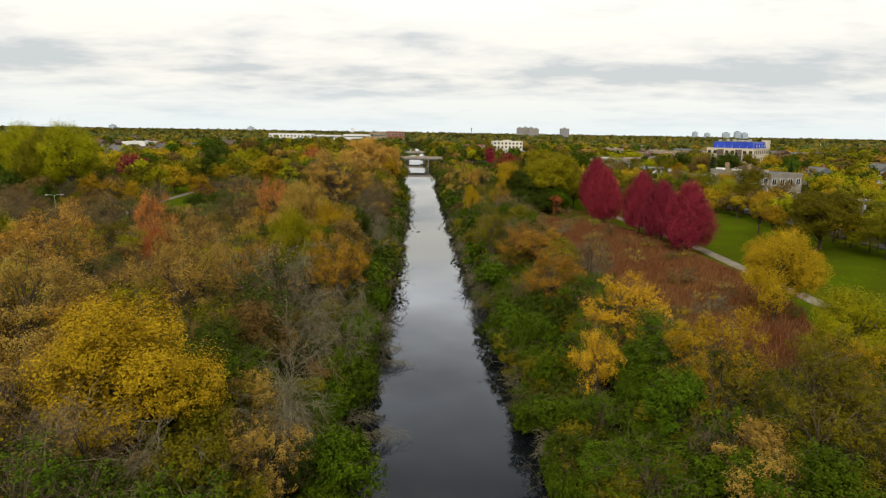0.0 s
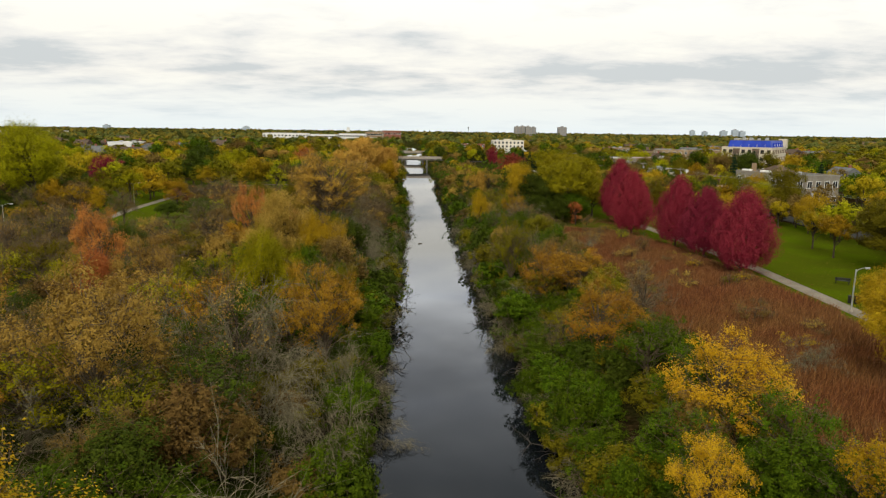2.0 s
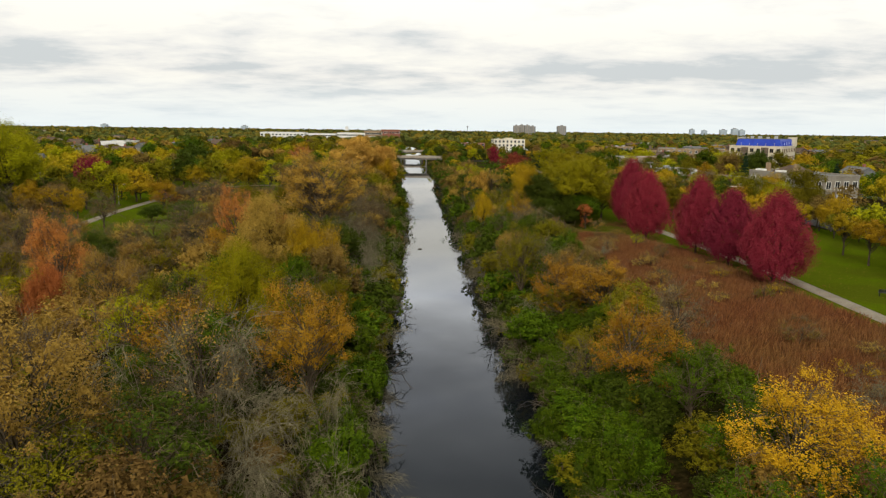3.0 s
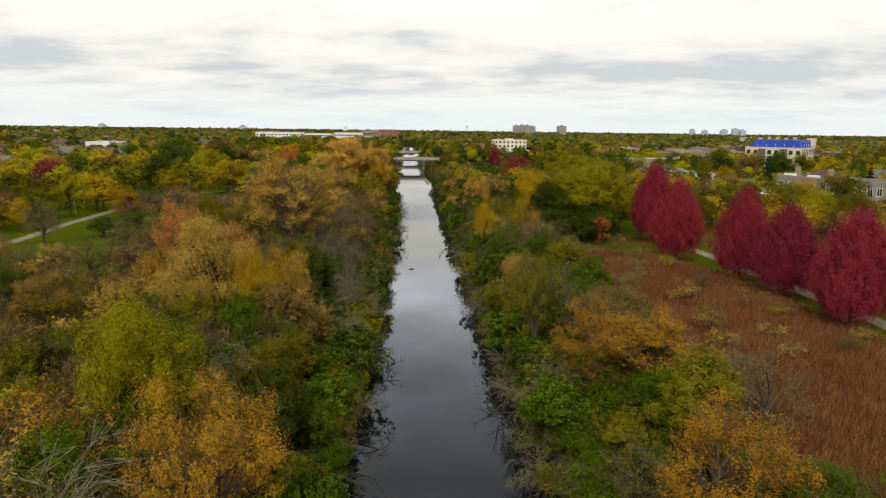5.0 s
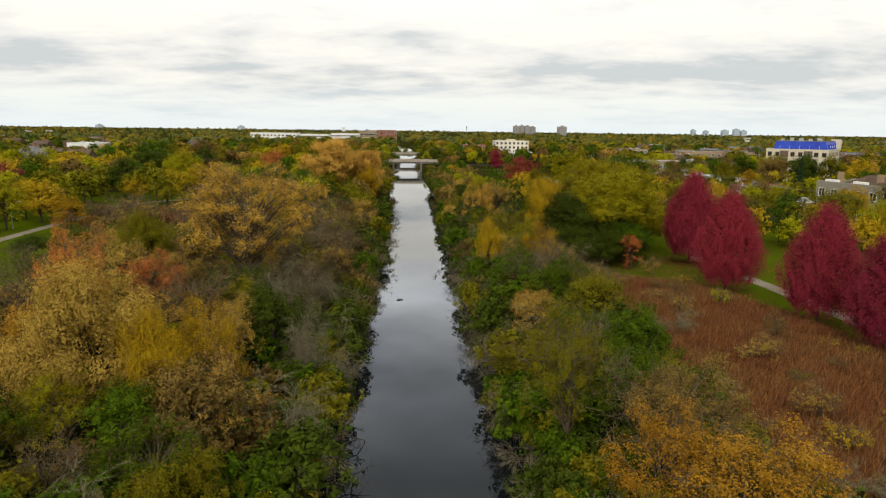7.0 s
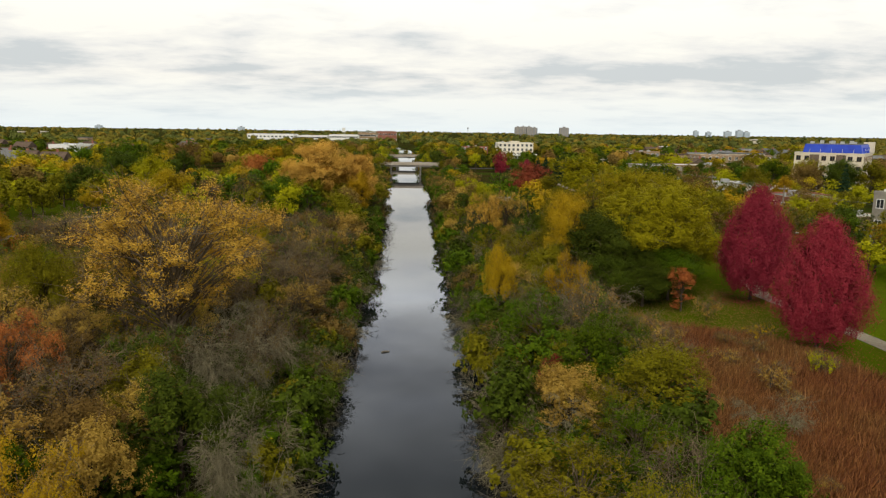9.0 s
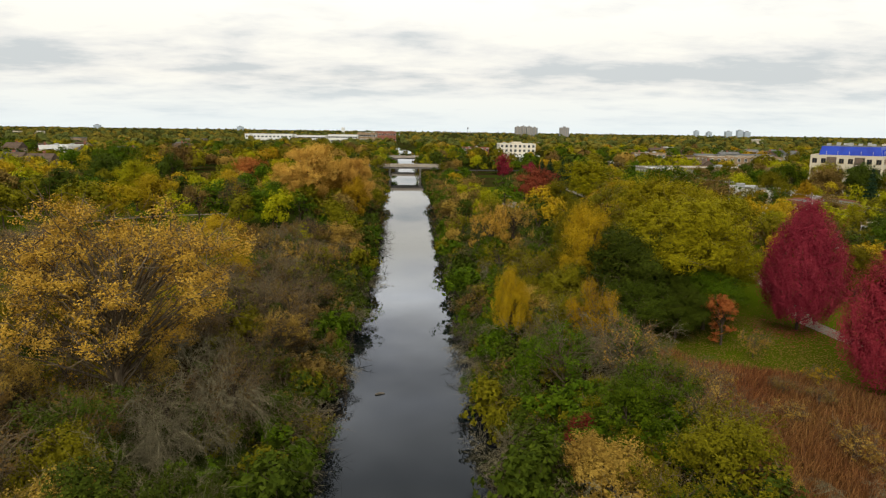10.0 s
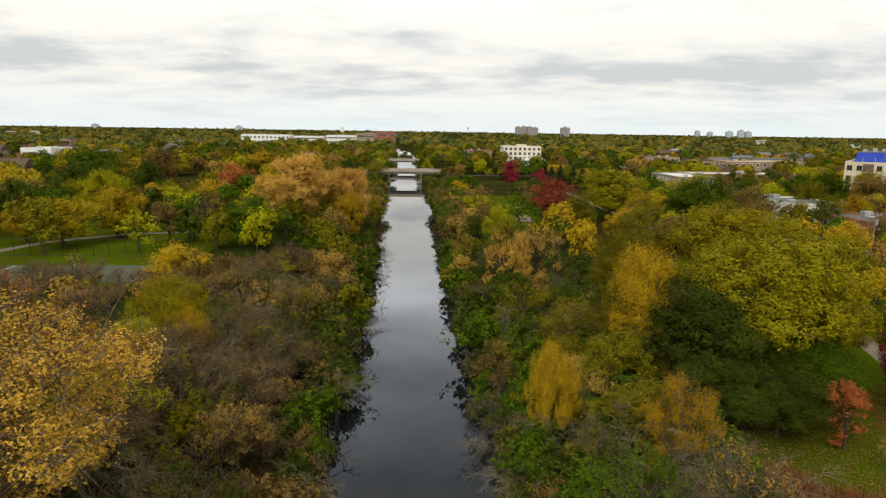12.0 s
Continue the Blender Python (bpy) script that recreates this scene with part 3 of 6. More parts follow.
FORMS = {
    "dry": [dry_form(s, 5, 2.6, d) for s, d in ((201, 0.9), (202, 1.1), (203, 0.5), (204, 0.8))],
    "round": [tree_form(s, 12, 5, 0.5, 50, 54000, 0.112, 80, core=3000, clump_r=(0.2, 0.34), lump=True, low=0.06) for s in (11, 12, 13)],
    "maple": [maple_form(s) for s in (21, 22, 23)],
    "grand": [tree_form(s, 12, 4.6, 2.2, 130, 48000, 0.078, 1500, 1.2, tip=0.35, core=120, clump_r=(0.11, 0.21), per=12, low=0.1) for s in (111,)],
    "grandround": [tree_form(s, 12, 5, 0.2, 84, 62000, 0.122, 160, low=0.15, sink=0.92, core=1700, clump_r=(0.13, 0.25), lump=True) for s in (115, 116, 117)],
    "sparse": [tree_form(s, 12, 4.6, 1.6, 60, 20000, 0.118, 480, 1.1, tip=0.4, core=420, clump_r=(0.16, 0.3), per=16) for s in (31, 32, 33)],
    "wood": [tree_form(s, 10, 4.2, 0.5, 28, 10500, 0.17, 40, core=900, clump_r=(0.23, 0.37), lump=True, low=0.06) for s in (36, 37, 38)],
    "thin": [tree_form(s, 10, 4.0, 0.8, 40, 7000, 0.15, 240, 1.1, core=260, clump_r=(0.18, 0.32), per=14) for s in (26, 27, 28)],
    "bare": [tree_form(s, 9, 3.6, 0.8, 40, 1200, 0.15, 640, 1.25, trunk=0.16, core=60, per=8) for s in (41, 42, 43)],
    "shrub": [tree_form(s, 4.2, 2.4, 0.0, 22, 6400, 0.135, 30, bush=True, clump_r=(0.22, 0.4), trunk=0.12, core=600, lump=True) for s in (61, 62, 63, 64)],
    "brush": [tree_form(s, 4.0, 2.3, 0.0, 22, 1700, 0.125, 240, 1.2, bush=True, clump_r=(0.24, 0.42), trunk=0.10, core=60, per=12) for s in (71, 72, 73)],
    "narrow": [tree_form(s, 9, 2.2, 0.8, 34, 11000, 0.13, 60, clump_r=(0.24, 0.42), trunk=0.15, core=300) for s in (81, 82)],
    "lawn": [tree_form(s, 12, 4.0, 4.4, 34, 15000, 0.2, 120, 1.1, trunk=0.24, core=200, clump_r=(0.2, 0.34), per=16) for s in (121, 122)],
    "mid": [tree_form(s, 12, 5, 0.5, 36, 14500, 0.21, 20, core=600, clump_r=(0.22, 0.36), lump=True, per=16, low=0.06) for s in (14, 15, 16)],
    "midsparse": [tree_form(s, 12, 4.6, 1.4, 56, 8400, 0.19, 260, 1.1, core=240, clump_r=(0.16, 0.3), per=14) for s in (34, 35)],
    "woodmid": [tree_form(s, 10, 4.2, 0.5, 24, 5000, 0.228, 20, core=320, clump_r=(0.24, 0.38), lump=True, per=16, low=0.06) for s in (236, 237, 238)],
    "thinmid": [tree_form(s, 10, 4.0, 0.8, 36, 3200, 0.21, 120, 1.1, core=160, clump_r=(0.18, 0.32), per=12) for s in (226, 227, 228)],
    "shrubmid": [tree_form(s, 4.2, 2.4, 0.0, 18, 1700, 0.235, 16, bush=True, clump_r=(0.26, 0.42), trunk=0.12, core=160, lump=True, per=14) for s in (261, 262, 263)],
    "woodmass": [tree_form(s, 10, 4.2, 0.6, 24, 2400, 0.37, 0, core=160, clump_r=(0.26, 0.4), lump=True, per=10, low=0.06) for s in (46, 47, 48)],
    "thinmass": [tree_form(s, 10, 4.0, 0.8, 32, 1400, 0.36, 80, 1.1, core=80, per=9) for s in (56, 57)],
    "shrubmass": [tree_form(s, 4.2, 2.4, 0.0, 20, 1100, 0.31, 0, bush=True, clump_r=(0.26, 0.42), trunk=0.12, core=80, lump=True, per=10) for s in (66, 67, 68)],
    "brushmass": [tree_form(s, 4.0, 2.3, 0.0, 18, 450, 0.27, 110, 1.2, bush=True, clump_r=(0.26, 0.44), trunk=0.10, core=30, per=9) for s in (76, 77)],
    "far": [tree_form(s, 12, 5.2, 0.6, 20, 2000, 0.5, 0, core=160, clump_r=(0.28, 0.42), lump=True, per=9, low=0.06) for s in (91, 92, 93)],
    "farsparse": [tree_form(s, 12, 5.0, 1.2, 30, 1600, 0.4, 80, 1.2, core=90, per=9) for s in (95, 96)],
    "spruce": [conifer_form(s, 15, 3.6, 6500) for s in (101, 102)],
}
for f_ in ("grand", "sparse", "thin"):
    for trunk_mesh, _, _, _ in FORMS[f_]:
        trunk_mesh.materials[0] = LIMB
LIGHT = {"wood": "woodmass", "thin": "thinmass", "shrub": "shrubmass", "brush": "brushmass", "mid": "woodmass", "midsparse": "thinmass", "sparse": "thinmass", "round": "woodmass"}
FORM_H = {"woodmid": 10, "thinmid": 10, "shrubmid": 4.2, "dry": 5, "round": 12, "maple": 14, "grand": 12, "grandround": 12, "sparse": 12, "wood": 10, "thin": 10, "bare": 9, "shrub": 4.2, "brush": 4.0, "narrow": 9, "lawn": 12, "mid": 12, "midsparse": 12, "woodmass": 10, "thinmass": 10, "shrubmass": 4.2, "brushmass": 4.0, "far": 12, "farsparse": 12, "spruce": 15}
FORM_R = {"woodmid": 4.2, "thinmid": 4.0, "shrubmid": 2.4, "dry": 2.6, "round": 5, "maple": 5.0, "grand": 4.6, "grandround": 5, "sparse": 4.6, "wood": 4.2, "thin": 4.0, "bare": 3.6, "shrub": 2.4, "brush": 2.3, "narrow": 2.2, "lawn": 4.0, "mid": 5, "midsparse": 4.6, "woodmass": 4.2, "thinmass": 4.0, "shrubmass": 2.4, "brushmass": 2.3, "far": 5.2, "farsparse": 5.0, "spruce": 3.6}
COLOUR_WORDS = {"gold": "golden", "yellow": "bright yellow", "lime": "yellow-green", "moss": "mossy yellow-green", "russet": "russet-gold", "apricot": "apricot-gold", "olive": "olive-brown", "green": "green", "dark": "dark green", "orange": "orange",
                "red": "red-orange", "haze_olive": "olive", "haze_green": "green", "haze_gold": "golden", "crimson": "crimson", "amber": "amber-gold", "wine": "dark red", "tan": "tan", "brown": "russet-brown", "pine": "blue-green"}
FORM_WORDS = {"dry": ("bare_shrub", "leafless pale-grey shrub with arching dead branches"), "grand": ("tree", "tall spreading half-bare tree with pale {} leaves"), "grandround": ("tree", "broad park tree with a dense {} crown to the ground"),
              "round": ("tree", "deciduous tree with a full {} autumn crown"), "maple": ("maple_tree", "ornamental maple with a dense pointed {} crown"),
              "sparse": ("tree", "half-bare tree with thinning {} leaves"), "wood": ("young_tree", "young deciduous tree with a {} crown"), "thin": ("thicket_tree", "thicket tree with thin {} foliage"),
              "bare": ("bare_tree", "nearly leafless grey-twigged tree, last {} leaves"),
              "shrub": ("shrub", "dense {} riverside shrub with many stems"),
              "brush": ("twiggy_shrub", "twiggy half-bare shrub with few {} leaves"), "narrow": ("tree", "slender upright tree with {} leaves"),
              "lawn": ("young_tree", "slender young park tree with {} leaves on a clear stem"),
              "mid": ("tree", "deciduous tree with a full {} autumn crown"), "midsparse": ("tree", "half-bare tree with thinning {} leaves"),
              "far": ("far_tree", "distant deciduous tree with a {} crown"), "farsparse": ("far_tree", "distant half-bare tree with {} leaves"),
              "spruce": ("spruce_tree", "tall blue-green spruce with drooping tiers")}
SPOTS = []
COUNT = {}
MASS = {}
trng = random.Random(5)


CAP = {"tree": 290, "young_tree": 190, "thicket_tree": 290, "shrub": 290, "twiggy_shrub": 190, "bare_tree": 150, "bare_shrub": 200, "far_tree": 0}
QUEUE = []


def plant(form, x, y, z, h, r, colour, group=""):
    """Books one tree of a form: its foot at x, y, z, h high, r wide."""
    SPOTS.append((x, y, r))
    QUEUE.append((form, x, y, z, h, r, colour, group))


def set_tree(form, x, y, z, h, r, colour, group):
    """Sets up one booked tree. All past the cap of its kind joins the thicket or the woodland."""
    if y > 185:
        form = {"round": "mid", "sparse": "midsparse"}.get(form, form)
    name, words = FORM_WORDS[form]
    COUNT[name] = COUNT.get(name, 0) + 1
    joined = COUNT[name] > CAP.get(name, 290)
    if joined and y > 188:
        form = LIGHT.get(form, form)
    elif joined or y > 178:
        form = {"wood": "woodmid", "thin": "thinmid", "shrub": "shrubmid"}.get(form, form)
    trunk, crown, arr, wood = trng.choice(FORMS[form])
    sr, turn = r / FORM_R[form], trng.uniform(0, 360)
    if joined:
        m = np.array(pose(x, y, z, 0, 0, turn))
        sc = np.array([sr, sr, h / FORM_H[form]])
        leaves, bark = MASS.setdefault("thicket" if "shrub" in name else "woodland", ([], []))
        if arr is not None:
            leaves.append(((arr * sc) @ m[:3, :3].T + m[:3, 3], colour))
        bark.append(((np.concatenate(wood.v) * sc) @ m[:3, :3].T + m[:3, 3], np.concatenate(wood.f)))
        return None
    ob = thing(name, (x, y, z), turn, words.format(COLOUR_WORDS[colour]), "shrub" if "shrub" in name else "tree", group)
    ob.scale = (sr, sr, h / FORM_H[form])
    for nm, me in (("stem" if "shrub" in name else "trunk", trunk), ("branchwork" if form == "dry" else "crown", crown)):
        o = new(nm, me)
        o.parent = ob
        if nm in ("stem", "branchwork"):
            tagged(o, kind="stuff")
        if nm == "crown":
            o.material_slots[0].link = "OBJECT"
            o.material_slots[0].material = LEAF[colour]
    return ob


def grow_masses(labels):
    """Sets up all that is booked, the nearest first, and links the joined thickets."""
    for q in sorted(QUEUE, key=lambda k: k[2]):
        set_tree(*q)
    keys = list(LEAF)
    for name, (leaves, bark) in MASS.items():
        soup = Soup()
        for v, c in leaves:
            soup.put(v, np.arange(len(v)).reshape(-1, 3), keys.index(c))
        for v, f in bark:
            soup.put(v, f, len(keys))
        tagged(new(name, soup.mesh(name, [LEAF[k] for k in keys] + [BARK], False)), labels[name], "woods", kind="stuff")

# ---- ground: one sheet with the channel cut into it ----
WZ = -3.8
CHANNEL = [(-24.0, 0.0), (-16.0, -0.4), (-9.5, -1.9), (-6.2, -3.2), (-4.8, -4.4), (2.3, -5.6), (9.4, -4.4), (10.8, -3.2), (14.0, -1.7), (19.5, -0.3), (27.0, 0.0)]


def river_shift(y):
    """How far the channel has swung off its straight line at y."""
    if y < 150:
        return 0.0
    if y < 400:
        return -0.00006 * (y - 150) ** 2
    return -3.75 - 0.008 * (y - 400) - 0.0002 * min(max(0.0, y - 680.0), 500.0) ** 2


def ground_z(x, y):
    xs = [p[0] for p in CHANNEL]
    return float(np.interp(x - river_shift(y), xs, [p[1] for p in CHANNEL]))


gx = [-4800, -2400, -1200, -600, -300, -150, -90, -60, -45, -34] + [p[0] for p in CHANNEL] + [40, 50, 60, 80, 110, 160, 300, 600, 1200, 2400, 4800]
gy = [-1500, -800, -400, -200, -100, -50] + [k * 8.0 for k in range(0, 80)] + [660, 690, 720, 760, 800, 850, 900, 960, 1020, 1100, 1200, 1400, 1700, 2200, 3000, 4000, 4900]
gv, gf = [], []
grng = random.Random(3)
for y in gy:
    for x in gx:
        inner = -24 <= x <= 27
        xx = x + river_shift(y) * max(0.0, min(1.0, (1200 - abs(x)) / 1000))
        base_z = float(np.interp(x, [p[0] for p in CHANNEL], [p[1] for p in CHANNEL])) if inner else 0.0
        gv.append((xx + (grng.uniform(-0.5, 0.5) if inner and abs(x - 2.3) > 7.6 else 0), y, base_z + (grng.uniform(-0.2, 0.2) if inner and base_z < 0 else 0)))
for j in range(len(gy) - 1):
    for i in range(len(gx) - 1):
        k = j * len(gx) + i
        gf.append((k, k + 1, k + 1 + len(gx), k + len(gx)))
ground = tagged(new("ground", mesh_np("ground", gv, gf, [GROUND], smooth=True)), "leaf-strewn park ground with the channel's banks", "ground", kind="structure")
wv, wf = [], []
for j, y in enumerate(gy):
    s = river_shift(y)
    wv += [(s - 8.5, y, WZ), (s + 13.0, y, WZ)]
    if j:
        wf.append((2 * j - 2, 2 * j - 1, 2 * j + 1, 2 * j))
tagged(new("water", mesh_np("water", wv, wf, [WATER])), "dark still channel water mirroring the clouds", "river", kind="structure")


def sheet(name, outline, z, material, label, category, thick=0.1):
    """A flat sheet with a rim, from its outline."""
    bm = bmesh.new()
    f = bm.faces.new([bm.verts.new((x, y, z)) for x, y in outline])
    if f.normal.z < 0:
        f.normal_flip()
    r = bmesh.ops.extrude_face_region(bm, geom=[f])
    bmesh.ops.translate(bm, verts=[v for v in r["geom"] if isinstance(v, bmesh.types.BMVert)], vec=(0, 0, -thick))
    bmesh.ops.recalc_face_normals(bm, faces=bm.faces)
    ob = part(name, bm, material, None)
    return tagged(ob, label, category, kind="structure")


def ribbon(name, line, width, z, material, label, category, thick=0.1):
    """A paved strip along a line of points."""
    pts = [Vector((*p, 0)) for p in line]
    left, right = [], []
    for i, p in enumerate(pts):
        d = (pts[min(i + 1, len(pts) - 1)] - pts[max(i - 1, 0)]).normalized()
        s = Vector((-d.y, d.x, 0)) * width / 2
        left.append((p.x + s.x, p.y + s.y))
        right.append((p.x - s.x, p.y - s.y))
    bm = bmesh.new()
    lv, rv = [bm.verts.new((*a, z)) for a in left], [bm.verts.new((*a, z)) for a in right]
    fs = [bm.faces.new((lv[i], lv[i + 1], rv[i + 1], rv[i])) for i in range(len(pts) - 1)]
    r = bmesh.ops.extrude_face_region(bm, geom=fs)
    bmesh.ops.translate(bm, verts=[v for v in r["geom"] if isinstance(v, bmesh.types.BMVert)], vec=(0, 0, -thick))
    bmesh.ops.recalc_face_normals(bm, faces=bm.faces)
    return tagged(part(name, bm, material, None), label, category, kind="structure")


PRAIRIE_EDGE = [(27, 52), (38, 54), (44.6, 73.6), (46.8, 89.6), (46, 105.6), (44.6, 121.6), (43, 132.8), (40.6, 142.4), (35.6, 148), (29.6, 150.4), (26, 153.6), (24, 148.8), (22.8, 136), (22.4, 124), (23.2, 104), (22.4, 80), (21.6, 56)]
ragged, er = [], random.Random(12)
for (ax, ay), (bx, by) in zip(PRAIRIE_EDGE, PRAIRIE_EDGE[1:] + PRAIRIE_EDGE[:1]):
    k = max(2, int(math.hypot(bx - ax, by - ay) / 1.5))
    ragged += [(ax + (bx - ax) * i / k + er.uniform(-0.5, 0.5), ay + (by - ay) * i / k + er.uniform(-0.5, 0.5)) for i in range(k)]
PRAIRIE_EDGE = ragged
sheet("prairie", PRAIRIE_EDGE, 0.035, PRAIRIE, "russet dry prairie ground beside the channel", "meadow")
sheet("lawn_east", [(36, -45), (83.2, -45), (83.2, 264), (48, 264), (36.8, 208), (27.2, 172), (25, 157), (24, 150), (34, 140), (40, 125), (42, 104), (40, 80), (34, 40)], 0.02, LAWN, "mown green park lawn with fallen leaves", "lawn")
sheet("lawn_west", [(-100, -45), (-52.8, -45), (-48, 96), (-44.8, 140.8), (-43.2, 160), (-41.6, 200), (-35.2, 201.6), (-32, 264), (-100, 264)], 0.02, LAWN, "mown green park lawn with fallen leaves", "lawn")
EAST_PATH = [(48.4, -45), (48.4, 64), (48.8, 84), (49.4, 100), (49.8, 113.6), (49.4, 121.6), (48.5, 140), (47.8, 150.4), (46.6, 163.2), (48.8, 171), (52, 182), (55, 200), (56, 215), (57.6, 240), (57.6, 352)]
ribbon("path_east", EAST_PATH, 2.2, 0.055, PATHM, "pale paved footpath through the park", "path")
ribbon("path_west", [(-67.2, -45), (-67.2, 128), (-67.6, 160), (-69.2, 177.6), (-69.6, 200), (-69.6, 228.8), (-66.4, 238.4), (-56, 248), (-41.6, 252.8)], 2.2, 0.055, PATHM, "pale paved footpath through the park", "path")
sheet("lawn_clearing", [(21, 262), (33.5, 258), (37, 300), (42, 335), (26, 335), (20, 300)], 0.02, LAWN, "small mown lawn among the trees", "lawn")
sheet("terrace", [(25.5, 271), (32, 271), (32.5, 284), (27, 285)], 0.06, PATHM, "pale concrete terrace on the small lawn", "pavement")
ribbon("path_clearing", [(33, 300), (30, 304), (25, 306)], 1.8, 0.055, PATHM, "pale paved footpath through the park", "path")
ribbon("road_east", [(89, -200), (89, 900)], 9.0, 0.03, ASPHALT, "grey asphalt street beside the park", "road")

# dry grass over the prairie
prng = np.random.default_rng(8)
poly = np.array(PRAIRIE_EDGE, float)


def inside(px, py, pg):
    r = np.zeros(len(px), bool)
    for (x0, y0), (x1, y1) in zip(pg, np.roll(pg, -1, 0)):
        c = ((y0 > py) != (y1 > py)) & (px < (x1 - x0) * (py - y0) / (y1 - y0 + 1e-9) + x0)
        r ^= c
    return r


n = 190000
px, py = prng.uniform(20, 47, n), prng.uniform(16, 155, n)
keep = inside(px, py, poly)
px, py = px[keep][:125000], py[keep][:125000]
n = len(px)
tuft = 0.55 + 0.5 * np.sin(px * 1.1 + 2 * np.sin(py * 0.6)) * np.sin(py * 0.7 + px * 0.2) + prng.uniform(0, 0.4, n)
hh = np.clip(0.45 + 0.45 * tuft, 0.2, 1.2)
a = prng.uniform(0, np.pi, n)
w = prng.uniform(0.018, 0.045, n)
p0 = np.stack([px, py, np.full(n, 0.0)], 1)
s = np.stack([np.cos(a) * w, np.sin(a) * w, np.zeros(n)], 1)
lean = np.stack([prng.normal(0.1, 0.34, n), prng.normal(0, 0.34, n), np.ones(n)], 1) * hh[:, None]
v = np.stack([p0 - s, p0 + s, p0 + lean], 1).reshape(-1, 3)
hair = mesh_np("prairie_grass", v, np.arange(3 * n).reshape(-1, 3), [DRYGRASS])
tagged(new("prairie_grass", hair), "tall dry russet prairie grass", "grass", kind="stuff")

# ---- trees that stand out, place by place: x, y, height, crown radius ----
MAPLES = [(45.6, 108.2, 12.8, 6.1), (45.8, 120.8, 11.8, 5.9), (44.7, 130, 13, 5.6), (41.2, 143.4, 13.0, 5.8), (43.8, 161, 14.3, 6.2)]
for x, y, h, r in MAPLES:
    plant("maple", x, y, -0.4, h * 0.98, r * 0.62, "crimson", "row of crimson maples")

WEST_TREES = [
    ("round", "gold", -16.2, 36.2, 10.2, 5.2), ("sparse", "amber", -39.2, 68.8, 11.2, 4.8), ("sparse", "tan", -31.2, 52, 9.6, 4.4), ("sparse", "tan", -23.2, 36, 8, 4),
    ("dry", "tan", -9.6, 38.8, 7.4, 3.4), ("dry", "tan", -13.5, 30.5, 5.6, 3.2), ("bare", "brown", -16, 29.6, 6.4, 3.5), ("sparse", "red", -37, 92.6, 10.4, 3.2),
    ("round", "red", -32.8, 82.8, 7.6, 2.3), ("sparse", "tan", -28, 83.6, 8.4, 3), ("round", "lime", -15.6, 80.8, 10.1, 3.4), ("sparse", "russet", -8.8, 72.4, 8.4, 3.2),
]
WEST_TREES_B = [
    ("dry", "tan", -13.8, 64, 8.6, 4.4), ("bare", "tan", -14.6, 66, 7.6, 3.2), ("sparse", "tan", -20.4, 56.8, 10.9, 4.2), ("round", "tan", -18.8, 105.6, 11.2, 4.3), ("round", "gold", -14.2, 104.4, 8.6, 2.2),
    ("sparse", "gold", -13, 109.4, 7.4, 2.5), ("sparse", "red", -26.2, 118.6, 10.8, 2.5), ("grand", "amber", -17.6, 139.2, 15.4, 7.4), ("round", "moss", -20.6, 175.4, 8.0, 3.4),
    ("shrub", "yellow", -12.8, 169.4, 1.6, 1.1), ("grandround", "apricot", -22.5, 252, 16.8, 8.6), ("grandround", "apricot", -13, 259, 13.6, 5.6), ("round", "gold", -10.5, 250, 9.2, 3.4), ("round", "lime", -91, 175, 20.2, 8), ("round", "olive", -99, 178, 18, 8), ("round", "lime", -108, 183, 20, 7.5), ("round", "yellow", -114, 236, 8, 4.5),
]
WEST_TREES_C = [
    ("round", "dark", -36, 73.6, 5.6, 3.7), ("round", "dark", -40.8, 108, 6.4, 3.4), ("round", "olive", -30.4, 144, 9.6, 3.2), ("round", "olive", -24.8, 152, 9.6, 3.4), ("sparse", "red", -24, 128, 7.2, 2.6),
    ("round", "green", -48.8, 164, 4.4, 3.2), ("round", "dark", -55.2, 162.4, 3.6, 2.6), ("round", "lime", -43.2, 164, 4, 2.8), ("bare", "brown", -60.8, 153.6, 6.8, 3.2), ("round", "gold", -62.4, 188.8, 6.4, 3.6),
    ("bare", "tan", -49.6, 185.6, 7.2, 4), ("round", "yellow", -55.5, 243.5, 9.6, 5.8), ("round", "gold", -27.3, 195.7, 7, 4.4), ("round", "gold", -18, 173.8, 5.6, 1.8), ("round", "lime", -22.5, 172, 5, 3.4), ("round", "green", -27, 235, 9, 5), ("bare", "brown", -35, 238, 9, 4.2),
]
RED_TREES = [("round", "crimson", -96, 222, 10.5, 4.5), ("round", "red", -112, 286, 8, 4), ("round", "crimson", 37.6, 352, 11, 3.4), ("round", "crimson", 47, 344, 8.4, 3.2)]
WEST_TREES_D = [
    ("round", "yellow", -61, 234, 8.6, 5.6), ("round", "yellow", -69, 236.5, 7, 3.8), ("sparse", "brown", -43.5, 238, 8, 3.6), ("round", "yellow", -44.8, 272.8, 8.4, 5.1), ("round", "olive", -32, 264, 8.8, 4.4),
    ("round", "dark", -78.4, 249.6, 10.4, 5.6), ("round", "lime", -64, 256, 12, 5.2), ("round", "dark", -72, 303, 12, 4), ("round", "green", -107, 345, 14, 7.6), ("round", "brown", -92, 365, 13, 6.4), ("round", "red", -46.4, 297.6, 11.2, 5.2), ("round", "lime", -72, 276, 10.4, 4.8),
    ("round", "dark", -89.6, 299.2, 11.6, 7.2), ("round", "yellow", -79.2, 204, 8, 4),
]
